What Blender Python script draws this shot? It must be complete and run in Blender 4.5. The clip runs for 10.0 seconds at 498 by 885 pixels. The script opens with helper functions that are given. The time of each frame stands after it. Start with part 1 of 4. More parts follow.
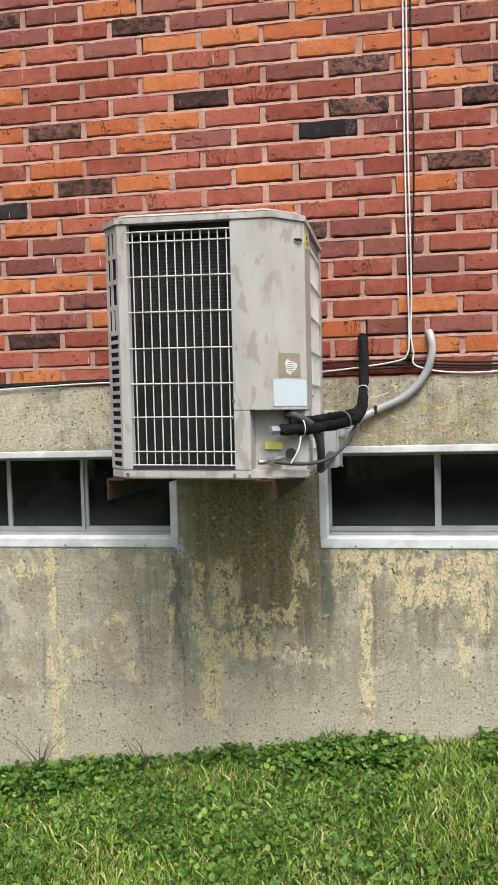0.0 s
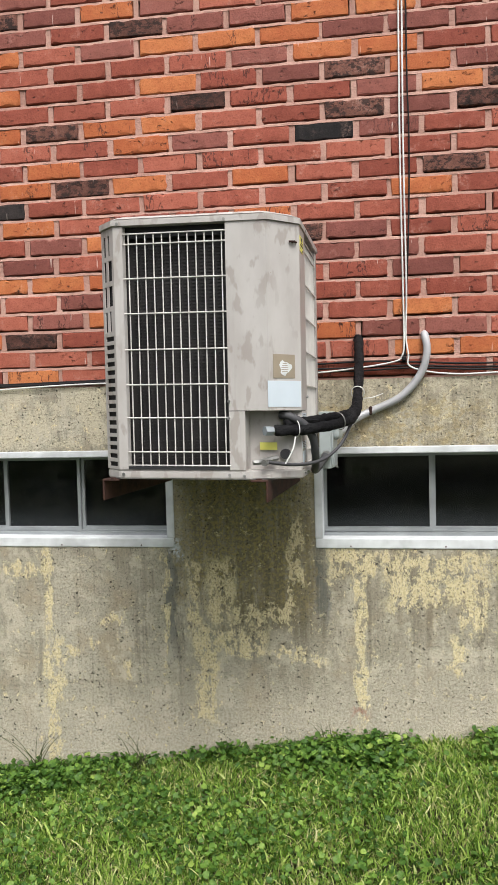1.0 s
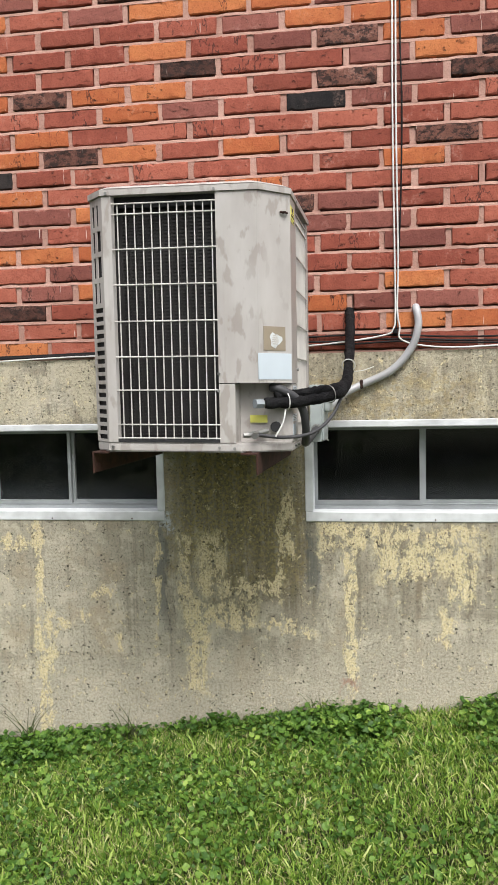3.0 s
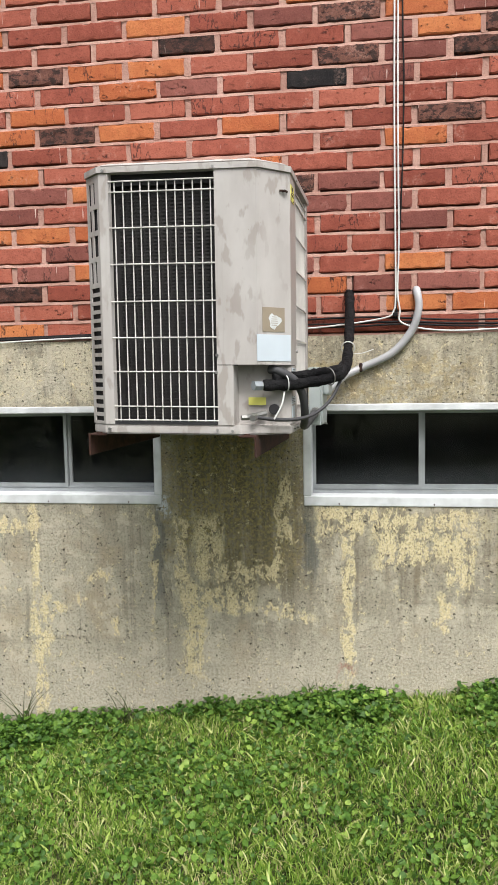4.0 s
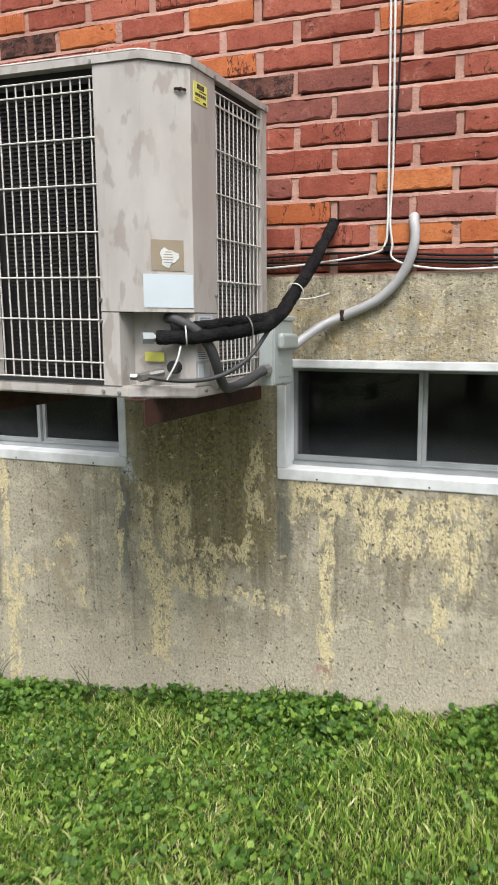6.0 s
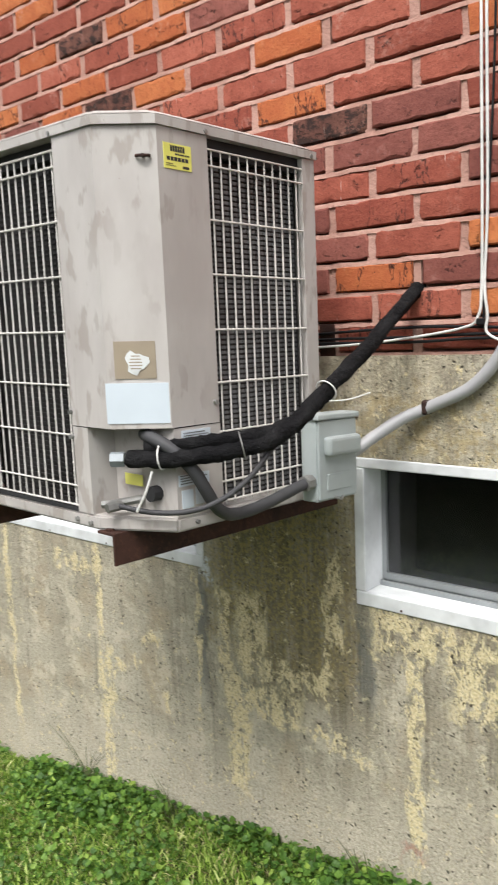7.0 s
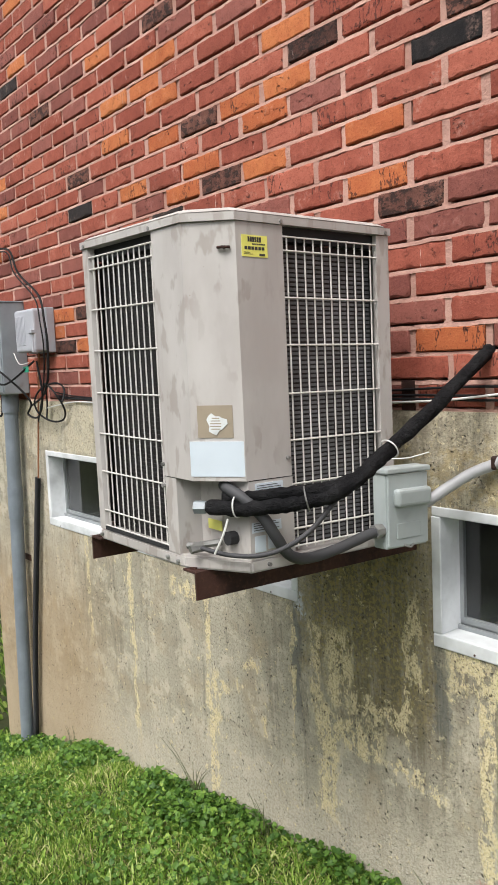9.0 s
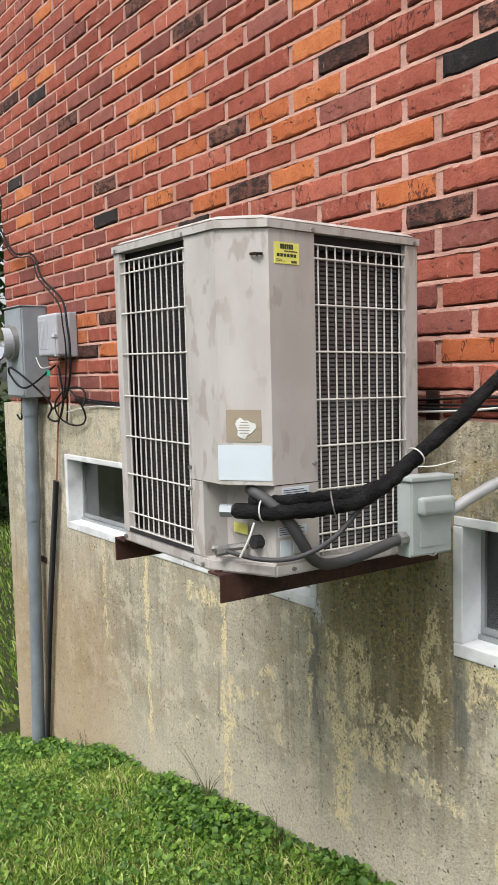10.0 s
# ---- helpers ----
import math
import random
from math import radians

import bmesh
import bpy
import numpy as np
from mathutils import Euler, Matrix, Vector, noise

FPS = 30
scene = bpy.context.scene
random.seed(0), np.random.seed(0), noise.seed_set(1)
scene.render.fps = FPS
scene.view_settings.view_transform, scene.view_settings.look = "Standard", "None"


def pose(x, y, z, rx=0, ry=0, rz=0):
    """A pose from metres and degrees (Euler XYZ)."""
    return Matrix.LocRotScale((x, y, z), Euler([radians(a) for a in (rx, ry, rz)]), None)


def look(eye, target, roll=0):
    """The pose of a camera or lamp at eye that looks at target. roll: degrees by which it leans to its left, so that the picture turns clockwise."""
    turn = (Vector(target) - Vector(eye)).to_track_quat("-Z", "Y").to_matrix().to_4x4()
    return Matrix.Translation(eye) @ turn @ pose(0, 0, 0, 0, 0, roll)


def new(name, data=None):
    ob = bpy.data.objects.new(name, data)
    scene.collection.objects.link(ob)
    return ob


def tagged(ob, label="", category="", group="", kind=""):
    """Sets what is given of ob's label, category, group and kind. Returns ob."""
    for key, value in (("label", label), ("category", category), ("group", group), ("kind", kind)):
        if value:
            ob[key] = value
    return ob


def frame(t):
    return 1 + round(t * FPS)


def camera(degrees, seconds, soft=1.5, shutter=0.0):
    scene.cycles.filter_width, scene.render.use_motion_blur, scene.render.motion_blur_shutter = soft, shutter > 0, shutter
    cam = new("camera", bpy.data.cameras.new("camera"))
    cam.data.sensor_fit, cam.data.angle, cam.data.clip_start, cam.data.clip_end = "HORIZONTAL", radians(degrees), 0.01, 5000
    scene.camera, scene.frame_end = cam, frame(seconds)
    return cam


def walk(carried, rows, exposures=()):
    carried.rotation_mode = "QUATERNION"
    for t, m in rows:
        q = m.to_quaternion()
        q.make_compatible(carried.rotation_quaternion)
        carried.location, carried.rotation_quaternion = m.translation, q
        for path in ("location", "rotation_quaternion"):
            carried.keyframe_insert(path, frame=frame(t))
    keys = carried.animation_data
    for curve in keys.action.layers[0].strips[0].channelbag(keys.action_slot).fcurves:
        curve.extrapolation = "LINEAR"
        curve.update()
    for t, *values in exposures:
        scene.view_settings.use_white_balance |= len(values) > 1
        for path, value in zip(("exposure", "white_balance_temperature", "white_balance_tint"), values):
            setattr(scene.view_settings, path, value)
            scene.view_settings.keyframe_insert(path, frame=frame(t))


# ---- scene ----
cam = camera(35.1, 10.0, soft=1.0, shutter=0.35)
PATH = [
    (0, (-0.057, -2.68, 1.144), (-0.383, -0.709, 1.044), -1.5),
    (0.5, (-0.052, -2.684, 1.143), (-0.374, -0.713, 1.046), -1.4),
    (1, (-0.043, -2.692, 1.146), (-0.367, -0.721, 1.046), -1.4),
    (1.5, (-0.033, -2.702, 1.147), (-0.355, -0.731, 1.041), -1.5),
    (2, (-0.038, -2.694, 1.141), (-0.362, -0.723, 1.035), -1.6),
    (2.5, (-0.036, -2.695, 1.141), (-0.351, -0.724, 1.011), -1.5),
    (4, (-0.045, -2.666, 1.125), (-0.343, -0.698, 0.929), -1.0),
    (4.5, (-0.034, -2.666, 1.122), (-0.359, -0.703, 0.926), -1.0),
    (5, (0.083, -2.584, 1.085), (-0.351, -0.64, 0.902), -1.0),
    (5.5, (0.331, -2.39, 1.117), (-0.284, -0.505, 0.857), -1.1),
    (5.7, (0.399, -2.297, 1.115), (-0.231, -0.425, 0.801), -1.0),
    (6.8, (0.695, -1.562, 1.252), (-0.518, 0.001, 0.963), -1.1),
    (7, (0.733, -1.485, 1.281), (-0.578, -0.001, 1.002), -2.3),
    (7.5, (0.806, -1.465, 1.299), (-0.657, -0.133, 1.008), -1.1),
    (8, (0.883, -1.465, 1.333), (-0.64, -0.198, 1.063), -1.1),
    (8.5, (0.932, -1.468, 1.346), (-0.62, -0.226, 1.119), -2.6),
    (9, (0.947, -1.496, 1.351), (-0.62, -0.27, 1.15), -2.5),
    (9.5, (0.952, -1.519, 1.352), (-0.623, -0.3, 1.168), -1.9),
    (10, (0.938, -1.532, 1.342), (-0.647, -0.325, 1.168), -1.3),
]
EXPOSURE = [(0, 0.76), (2.7, 0.77), (4, 0.85), (5.7, 0.80), (7.5, 0.87), (8.5, 0.83), (10, 0.80)]
walk(cam, [(t, look(eye, target, roll)) for t, eye, target, roll in PATH], EXPOSURE)

# ---- world, sun, exposure ----
world = bpy.data.worlds.new("overcast_sky")
scene.world = world
world.use_nodes = True
wn, wl = world.node_tree.nodes, world.node_tree.links
wn.clear()
sky = wn.new("ShaderNodeTexSky")
sky.sky_type = "NISHITA"
sky.sun_disc = False
sky.sun_elevation = radians(52)
sky.sun_rotation = radians(159)
sky.air_density, sky.dust_density, sky.ozone_density = 1.0, 4.0, 1.0
soft_sky = wn.new("ShaderNodeHueSaturation")
soft_sky.inputs["Saturation"].default_value = 0.28
back = wn.new("ShaderNodeBackground")
back.inputs["Strength"].default_value = 0.13
wout = wn.new("ShaderNodeOutputWorld")
wl.new(sky.outputs[0], soft_sky.inputs["Color"])
wl.new(soft_sky.outputs[0], back.inputs["Color"])
wl.new(back.outputs[0], wout.inputs["Surface"])
sun_data = bpy.data.lights.new("sun", "SUN")
sun_data.energy, sun_data.angle, sun_data.color = 1.9, radians(26), (1.0, 0.98, 0.94)
sun = new("sun", sun_data)
sun.matrix_world = look((1.6, -4.2, 7.0), (0, 0, 0))

# ---- material helpers ----


class Nodes:
    """Short way to write a node material."""

    def __init__(self, name):
        self.mat = bpy.data.materials.new(name)
        self.mat.use_nodes = True
        self.t = self.mat.node_tree
        self.t.nodes.clear()
        self.bsdf = self.t.nodes.new("ShaderNodeBsdfPrincipled")
        out = self.t.nodes.new("ShaderNodeOutputMaterial")
        self.t.links.new(self.bsdf.outputs[0], out.inputs["Surface"])
        self.out = out

    def put(self, socket, value):
        if isinstance(value, bpy.types.NodeSocket):
            self.t.links.new(value, socket)
        elif value is not None:
            if isinstance(value, (tuple, list)) and len(value) == 3 and socket.type == "RGBA":
                value = (*value, 1)
            socket.default_value = value

    def coords(self, kind="Object"):
        return self.t.nodes.new("ShaderNodeTexCoord").outputs[kind]

    def scaled(self, v, scale, loc=(0, 0, 0)):
        n = self.t.nodes.new("ShaderNodeMapping")
        self.put(n.inputs["Vector"], v)
        n.inputs["Scale"].default_value = scale
        n.inputs["Location"].default_value = loc
        return n.outputs[0]

    def noise(self, v, scale, detail=4, rough=0.6, color=False):
        n = self.t.nodes.new("ShaderNodeTexNoise")
        self.put(n.inputs["Vector"], v)
        n.inputs["Scale"].default_value = scale
        n.inputs["Detail"].default_value = detail
        n.inputs["Roughness"].default_value = rough
        return n.outputs["Color" if color else "Fac"]

    def cells(self, v, scale):
        n = self.t.nodes.new("ShaderNodeTexVoronoi")
        self.put(n.inputs["Vector"], v)
        n.inputs["Scale"].default_value = scale
        return n.outputs["Distance"]

    def math(self, op, a, b=None, c=None, clamp=False):
        n = self.t.nodes.new("ShaderNodeMath")
        n.operation, n.use_clamp = op, clamp
        for i, value in enumerate((a, b, c)):
            if value is not None:
                self.put(n.inputs[i], value)
        return n.outputs[0]

    def vmath(self, op, a, b):
        n = self.t.nodes.new("ShaderNodeVectorMath")
        n.operation = op
        self.put(n.inputs[0], a)
        self.put(n.inputs[1], b)
        return n.outputs[0]

    def step(self, v, lo, hi, a=0.0, b=1.0):
        n = self.t.nodes.new("ShaderNodeMapRange")
        n.interpolation_type = "SMOOTHSTEP"
        for i, value in enumerate((v, lo, hi, a, b)):
            self.put(n.inputs[i], value)
        return n.outputs[0]

    def xyz(self, v):
        n = self.t.nodes.new("ShaderNodeSeparateXYZ")
        self.put(n.inputs[0], v)
        return n.outputs

    def mix(self, fac, a, b, kind="MIX"):
        n = self.t.nodes.new("ShaderNodeMix")
        n.data_type, n.blend_type = "RGBA", kind
        self.put(n.inputs["Factor"], fac)
        self.put(n.inputs[6], a)
        self.put(n.inputs[7], b)
        return n.outputs[2]

    def ramp(self, fac, stops):
        n = self.t.nodes.new("ShaderNodeValToRGB")
        self.put(n.inputs[0], fac)
        els = n.color_ramp.elements
        while len(els) < len(stops):
            els.new(0.5)
        for e, (p, c) in zip(els, stops):
            e.position, e.color = p, (*c, 1)
        return n.outputs[0]

    def bump(self, height, strength=0.5, distance=0.002):
        n = self.t.nodes.new("ShaderNodeBump")
        n.inputs["Strength"].default_value = strength
        n.inputs["Distance"].default_value = distance
        self.put(n.inputs["Height"], height)
        self.t.links.new(n.outputs[0], self.bsdf.inputs["Normal"])

    def done(self, color, rough=0.7, metal=0.0, spec=0.5):
        self.put(self.bsdf.inputs["Base Color"], color)
        self.put(self.bsdf.inputs["Roughness"], rough)
        self.put(self.bsdf.inputs["Metallic"], metal)
        self.bsdf.inputs["Specular IOR Level"].default_value = spec
        return self.mat


def plain(name, color, rough=0.6, metal=0.0, vary=0.15, grain=60, spec=0.5, bump=0.15):
    """A surface of one paint or metal with light mottling and grain."""
    n = Nodes(name)
    v = n.coords()
    big, fine = n.noise(v, 9, 3), n.noise(v, grain, 4)
    dark = tuple(c * (1 - vary) for c in color)
    light = tuple(min(1, c * (1 + vary * 0.6)) for c in color)
    c = n.mix(n.step(big, 0.3, 0.7), dark, light)
    c = n.mix(n.math("MULTIPLY", n.step(fine, 0.55, 0.8), vary), c, tuple(x * 0.5 for x in color))
    n.bump(fine, bump, 0.001)
    return n.done(c, n.step(big, 0.2, 0.8, max(0.05, rough - 0.1), min(1, rough + 0.1)), metal, spec)


BRICK_COLORS = {
    "r": ((0.23, 0.058, 0.039), (0.375, 0.115, 0.076)),
    "o": ((0.38, 0.105, 0.042), (0.52, 0.185, 0.070)),
    "p": ((0.17, 0.056, 0.045), (0.265, 0.094, 0.074)),
    "d": ((0.20, 0.05, 0.034), (0.26, 0.072, 0.048)),
    "b": ((0.060, 0.027, 0.021), (0.185, 0.080, 0.060)),
    "k": ((0.011, 0.010, 0.011), (0.045, 0.036, 0.034)),
}


def brick_material(kind, island):
    """Fired clay: mottled, scuffed, with drips of lime and dark pits."""
    n = Nodes("brick_" + kind + ("_far" if island else ""))
    if island:
        rnd = n.t.nodes.new("ShaderNodeNewGeometry").outputs["Random Per Island"]
    else:
        rnd = n.t.nodes.new("ShaderNodeObjectInfo").outputs["Random"]
    geo = n.t.nodes.new("ShaderNodeNewGeometry").outputs["Position"]
    lo, hi = BRICK_COLORS[kind]
    shift = n.t.nodes.new("ShaderNodeCombineXYZ")
    n.put(shift.inputs[1], n.math("MULTIPLY", rnd, 37.0))
    p = n.vmath("ADD", geo, shift.outputs[0])
    tone = n.math("ADD", n.math("MULTIPLY", n.noise(p, 22, 5, 0.65), 0.75), n.math("MULTIPLY", rnd, 0.42))
    c = n.mix(n.step(tone, 0.3, 0.88), lo, hi)
    speck = n.noise(p, 170, 4, 0.7)
    c = n.mix(n.math("MULTIPLY", n.step(speck, 0.48, 0.72), 0.5), c, tuple(x * 0.42 for x in lo))
    grit = n.noise(p, 420, 2)
    c = n.mix(n.math("MULTIPLY", n.step(grit, 0.6, 0.75), 0.35), c, tuple(min(1, x * 1.5 + 0.04) for x in hi))
    scuff = n.noise(n.scaled(p, (1, 1, 1.7)), 42, 6, 0.75)
    worn = n.math("MULTIPLY", n.step(scuff, 0.58, 0.64), n.step(n.noise(p, 13, 3), *((0.40, 0.52) if kind == "b" else (0.50, 0.60))))
    c = n.mix(n.math("MULTIPLY", worn, 0.85), c, (0.042, 0.02, 0.017))
    c = n.mix(n.math("MULTIPLY", n.step(scuff, 0.60, 0.72), 0.3), c, tuple(x * 0.5 for x in lo))
    lime = n.math("MULTIPLY", n.step(n.noise(p, 11, 3), 0.55, 0.7), n.step(n.noise(p, 90, 4, 0.7), 0.45, 0.65))
    c = n.mix(n.math("MULTIPLY", lime, 0.30), c, (0.52, 0.33, 0.27))
    drip = n.noise(n.scaled(p, (95, 30, 8)), 1.0, 2)
    c = n.mix(n.math("MULTIPLY", n.step(drip, 0.725, 0.76), 0.7), c, (0.66, 0.54, 0.48))
    # cracks across some of the bricks
    crack = n.math("ABSOLUTE", n.math("SUBTRACT", n.noise(n.scaled(p, (7, 7, 2.2)), 1.6, 5, 0.6), 0.5))
    crack = n.math("MULTIPLY", n.step(crack, 0.010, 0.003), n.step(n.math("FRACT", n.math("MULTIPLY", rnd, 7.31)), 0.80, 0.84))
    c = n.mix(n.math("MULTIPLY", crack, 0.8), c, (0.05, 0.022, 0.018))
    # burnt skin on the overfired bricks, broken where it has worn through
    if kind == "b":
        skin = n.noise(n.scaled(p, (1, 1, 1.5)), 34, 6, 0.75)
        c = n.mix(n.math("MULTIPLY", n.step(skin, 0.47, 0.56), 0.85), c, (0.022, 0.016, 0.015))
    h = n.math("ADD", n.math("MULTIPLY", speck, 0.5), n.math("MULTIPLY", worn, -1.6))
    n.bump(n.math("ADD", h, n.math("MULTIPLY", n.noise(p, 30, 3), 1.2)), 0.8, 0.004)
    return n.done(c, 0.85, 0, 0.2)


BRICK = {k: brick_material(k, False) for k in BRICK_COLORS}
BRICK_FAR = {k: brick_material(k, True) for k in BRICK_COLORS}


def mortar_material():
    n = Nodes("mortar")
    v = n.coords()
    a, f = n.noise(v, 5, 4), n.noise(v, 150, 4)
    c = n.mix(n.step(a, 0.3, 0.7), (0.34, 0.19, 0.153), (0.49, 0.305, 0.253))
    c = n.mix(n.math("MULTIPLY", n.step(f, 0.5, 0.7), 0.4), c, (0.28, 0.15, 0.12))
    n.bump(n.math("ADD", f, n.math("MULTIPLY", n.noise(v, 40, 3), 1.5)), 0.8, 0.004)
    return n.done(c, 0.95, 0, 0.15)


# old cream paint left on the concrete: centre x, z and half sizes
PAINT = [(-0.80, 0.44, 0.008, 0.20), (-0.60, 0.50, 0.05, 0.10), (-0.45, 0.42, 0.10, 0.03), (-0.36, 0.50, 0.012, 0.16), (0.13, 0.52, 0.16, 0.07), (-1.0, 0.38, 0.05, 0.018), (-1.06, 0.30, 0.03, 0.012), (-1.237, 0.49, 0.017, 0.17), (-1.225, 0.20, 0.036, 0.11), (-1.165, 0.265, 0.035, 0.028), (-1.228, 0.0, 0.02, 0.14),
         (-1.36, 0.56, 0.10, 0.025), (-0.935, 0.195, 0.016, 0.026), (-0.66, 0.21, 0.042, 0.15), (-0.70, 0.48, 0.026, 0.14),
         (-0.33, 0.63, 0.02, 0.10), (-0.34, 0.275, 0.10, 0.012), (-0.118, 0.34, 0.018, 0.32), (0.04, 0.585, 0.28, 0.042),
         (0.06, 0.48, 0.06, 0.035), (0.20, 0.29, 0.022, 0.055), (0.26, 0.45, 0.04, 0.07), (-1.76, 0.30, 0.018, 0.40), (-2.12, 0.42, 0.02, 0.22), (-0.55, 0.32, 0.10, 0.05)]


def concrete_material():
    """Poured foundation wall: form lines, pits, flaked cream paint, algae and wet streaks."""
    n = Nodes("concrete")
    v = n.scaled(n.coords(), (0.9898, 1, 0.9603), (-0.007, 0, 0.026))
    warp = n.vmath("SUBTRACT", n.noise(n.scaled(v, (1, 1, 0.55)), 26, 5, 0.7, True), (0.5, 0.5, 0.5))
    warp2 = n.vmath("SUBTRACT", n.noise(v, 6, 2, 0.5, True), (0.5, 0.5, 0.5))
    w = n.vmath("ADD", v, n.vmath("MULTIPLY", warp, (0.10, 0, 0.16)))
    w = n.vmath("ADD", w, n.vmath("MULTIPLY", warp2, (0.05, 0, 0.12)))
    x, _, z = n.xyz(w)
    x0, _, z0 = n.xyz(v)

    def patch(cx, cz, hx, hz, edge=0.25):
        a = n.math("DIVIDE", n.math("ABSOLUTE", n.math("SUBTRACT", x, cx)), hx)
        b = n.math("DIVIDE", n.math("ABSOLUTE", n.math("SUBTRACT", z, cz)), hz)
        return n.step(n.math("MAXIMUM", a, b), 1 + edge, 1 - edge)

    def any_of(masks):
        total = masks[0]
        for m in masks[1:]:
            total = n.math("MAXIMUM", total, m)
        return total

    big, mid, fine = n.noise(v, 2.3, 5, 0.6), n.noise(v, 15, 6, 0.72), n.noise(v, 120, 5, 0.75)
    grain = n.noise(v, 380, 3, 0.7)
    c = n.mix(n.step(big, 0.32, 0.68), (0.31, 0.282, 0.215), (0.48, 0.442, 0.352))
    c = n.mix(n.math("MULTIPLY", n.step(mid, 0.42, 0.66), 0.6), c, (0.47, 0.435, 0.345))
    c = n.mix(n.math("MULTIPLY", n.step(fine, 0.5, 0.58), 0.48), c, (0.14, 0.122, 0.095))
    c = n.mix(n.math("MULTIPLY", n.step(grain, 0.56, 0.70), 0.3), c, (0.54, 0.50, 0.41))
    drips = n.noise(n.scaled(v, (30, 1, 1.5)), 1.0, 6, 0.7)
    c = n.mix(n.math("MULTIPLY", n.step(drips, 0.50, 0.66), 0.45), c, (0.14, 0.125, 0.095))
    # boards of the old formwork: faint level lines
    level = n.noise(n.scaled(v, (1.2, 1, 26)), 1.0, 4, 0.6)
    c = n.mix(n.math("MULTIPLY", n.step(level, 0.56, 0.68), 0.28), c, (0.16, 0.14, 0.105))
    brown = n.noise(v, 5.5, 5, 0.65)
    c = n.mix(n.math("MULTIPLY", n.step(brown, 0.5, 0.66), 0.4), c, (0.37, 0.285, 0.18))
    chalk = n.noise(v, 9, 6, 0.75)
    c = n.mix(n.math("MULTIPLY", n.step(chalk, 0.51, 0.59), 0.6), c, (0.58, 0.53, 0.42))
    # paler towards the foot of the wall
    foot = n.math("MULTIPLY", n.step(n.math("SUBTRACT", z, n.math("MULTIPLY", x0, 0.11)), 0.34, 0.04), 0.75)
    c = n.mix(foot, c, n.mix(n.step(fine, 0.4, 0.6), (0.56, 0.515, 0.42), (0.40, 0.362, 0.285)))
    # cream paint on the band above the windows
    band = n.math("MULTIPLY", n.step(z0, 0.97, 1.0), n.step(n.noise(n.scaled(v, (1, 1, 0.6)), 9, 6, 0.78), 0.42, 0.54))
    c = n.mix(n.math("MULTIPLY", n.math("MULTIPLY", band, n.step(fine, 0.62, 0.5)), 0.85), c, (0.56, 0.505, 0.375))
    band2 = n.math("MULTIPLY", patch(-0.05, 1.05, 0.36, 0.07), n.step(n.noise(v, 26, 6, 0.8), 0.46, 0.56))
    c = n.mix(n.math("MULTIPLY", band2, 0.6), c, (0.44, 0.34, 0.165))
    # grime washed over the wall beside and below the unit
    grime = n.math("MULTIPLY", n.math("MULTIPLY", n.step(x, -0.75, -0.45), n.step(z, 0.22, 0.45)), n.step(n.math("ADD", n.math("MULTIPLY", mid, 0.6), n.math("MULTIPLY", drips, 0.4)), 0.40, 0.58))
    c = n.mix(n.math("MULTIPLY", grime, 0.5), c, (0.15, 0.128, 0.088))
    # algae below the dripping unit
    algae = any_of([patch(-0.50, 0.72, 0.23, 0.22, 0.4), patch(-0.42, 0.54, 0.15, 0.18, 0.5)])
    algae = n.math("MULTIPLY", algae, n.step(n.math("ADD", n.math("MULTIPLY", drips, 0.5), n.math("MULTIPLY", n.noise(v, 34, 6, 0.8), 0.5)), 0.40, 0.52, 0.35, 1.0))
    c = n.mix(n.math("MULTIPLY", algae, 0.66), c, (0.115, 0.096, 0.048))
    olive = n.math("MULTIPLY", patch(-0.52, 0.74, 0.22, 0.26, 0.6), n.step(n.noise(v, 75, 6, 0.8), 0.475, 0.55))
    c = n.mix(n.math("MULTIPLY", olive, 0.85), c, (0.36, 0.295, 0.12))
    # flaked cream paint
    rag = n.math("ADD", n.math("MULTIPLY", n.noise(n.scaled(v, (1, 1, 0.6)), 28, 4, 0.6), 0.5), n.math("MULTIPLY", n.noise(n.scaled(v, (1, 1, 0.7)), 95, 6, 0.8), 0.5))
    flake = n.math("MULTIPLY", n.step(rag, 0.472, 0.488), n.step(n.noise(n.scaled(v, (1, 1, 0.6)), 190, 4, 0.8), 0.41, 0.45))
    paint = n.math("MULTIPLY", any_of([patch(*p) for p in PAINT]), flake)
    spots = n.math("MULTIPLY", n.step(n.noise(v, 34, 7, 0.82), 0.575, 0.60), n.step(n.noise(v, 3.1, 3), 0.40, 0.52))
    paint = n.math("MAXIMUM", paint, spots)
    c = n.mix(n.math("MULTIPLY", paint, 0.95), c, n.mix(n.step(fine, 0.4, 0.6), (0.78, 0.69, 0.45), (0.62, 0.53, 0.31)))
    # blue-grey wet streaks from the sill corners
    wet = any_of([patch(-0.778, 0.47, 0.013, 0.19, 0.5), patch(-0.245, 0.53, 0.018, 0.13, 0.5)])
    c = n.mix(n.math("MULTIPLY", wet, 0.7), c, n.mix(n.step(drips, 0.4, 0.6), (0.165, 0.175, 0.165), (0.10, 0.105, 0.10)))
    # rusty earth wash near the house corner
    rusty = n.math("MULTIPLY", n.step(x, -1.75, -2.35), n.step(z, 0.75, 0.1))
    c = n.mix(n.math("MULTIPLY", rusty, 0.5), c, (0.38, 0.25, 0.13))
    splash = n.math("MULTIPLY", patch(-0.755, 0.638, 0.022, 0.022, 0.4), n.step(n.noise(v, 60, 4, 0.7), 0.42, 0.5))
    c = n.mix(splash, c, (0.55, 0.58, 0.60))
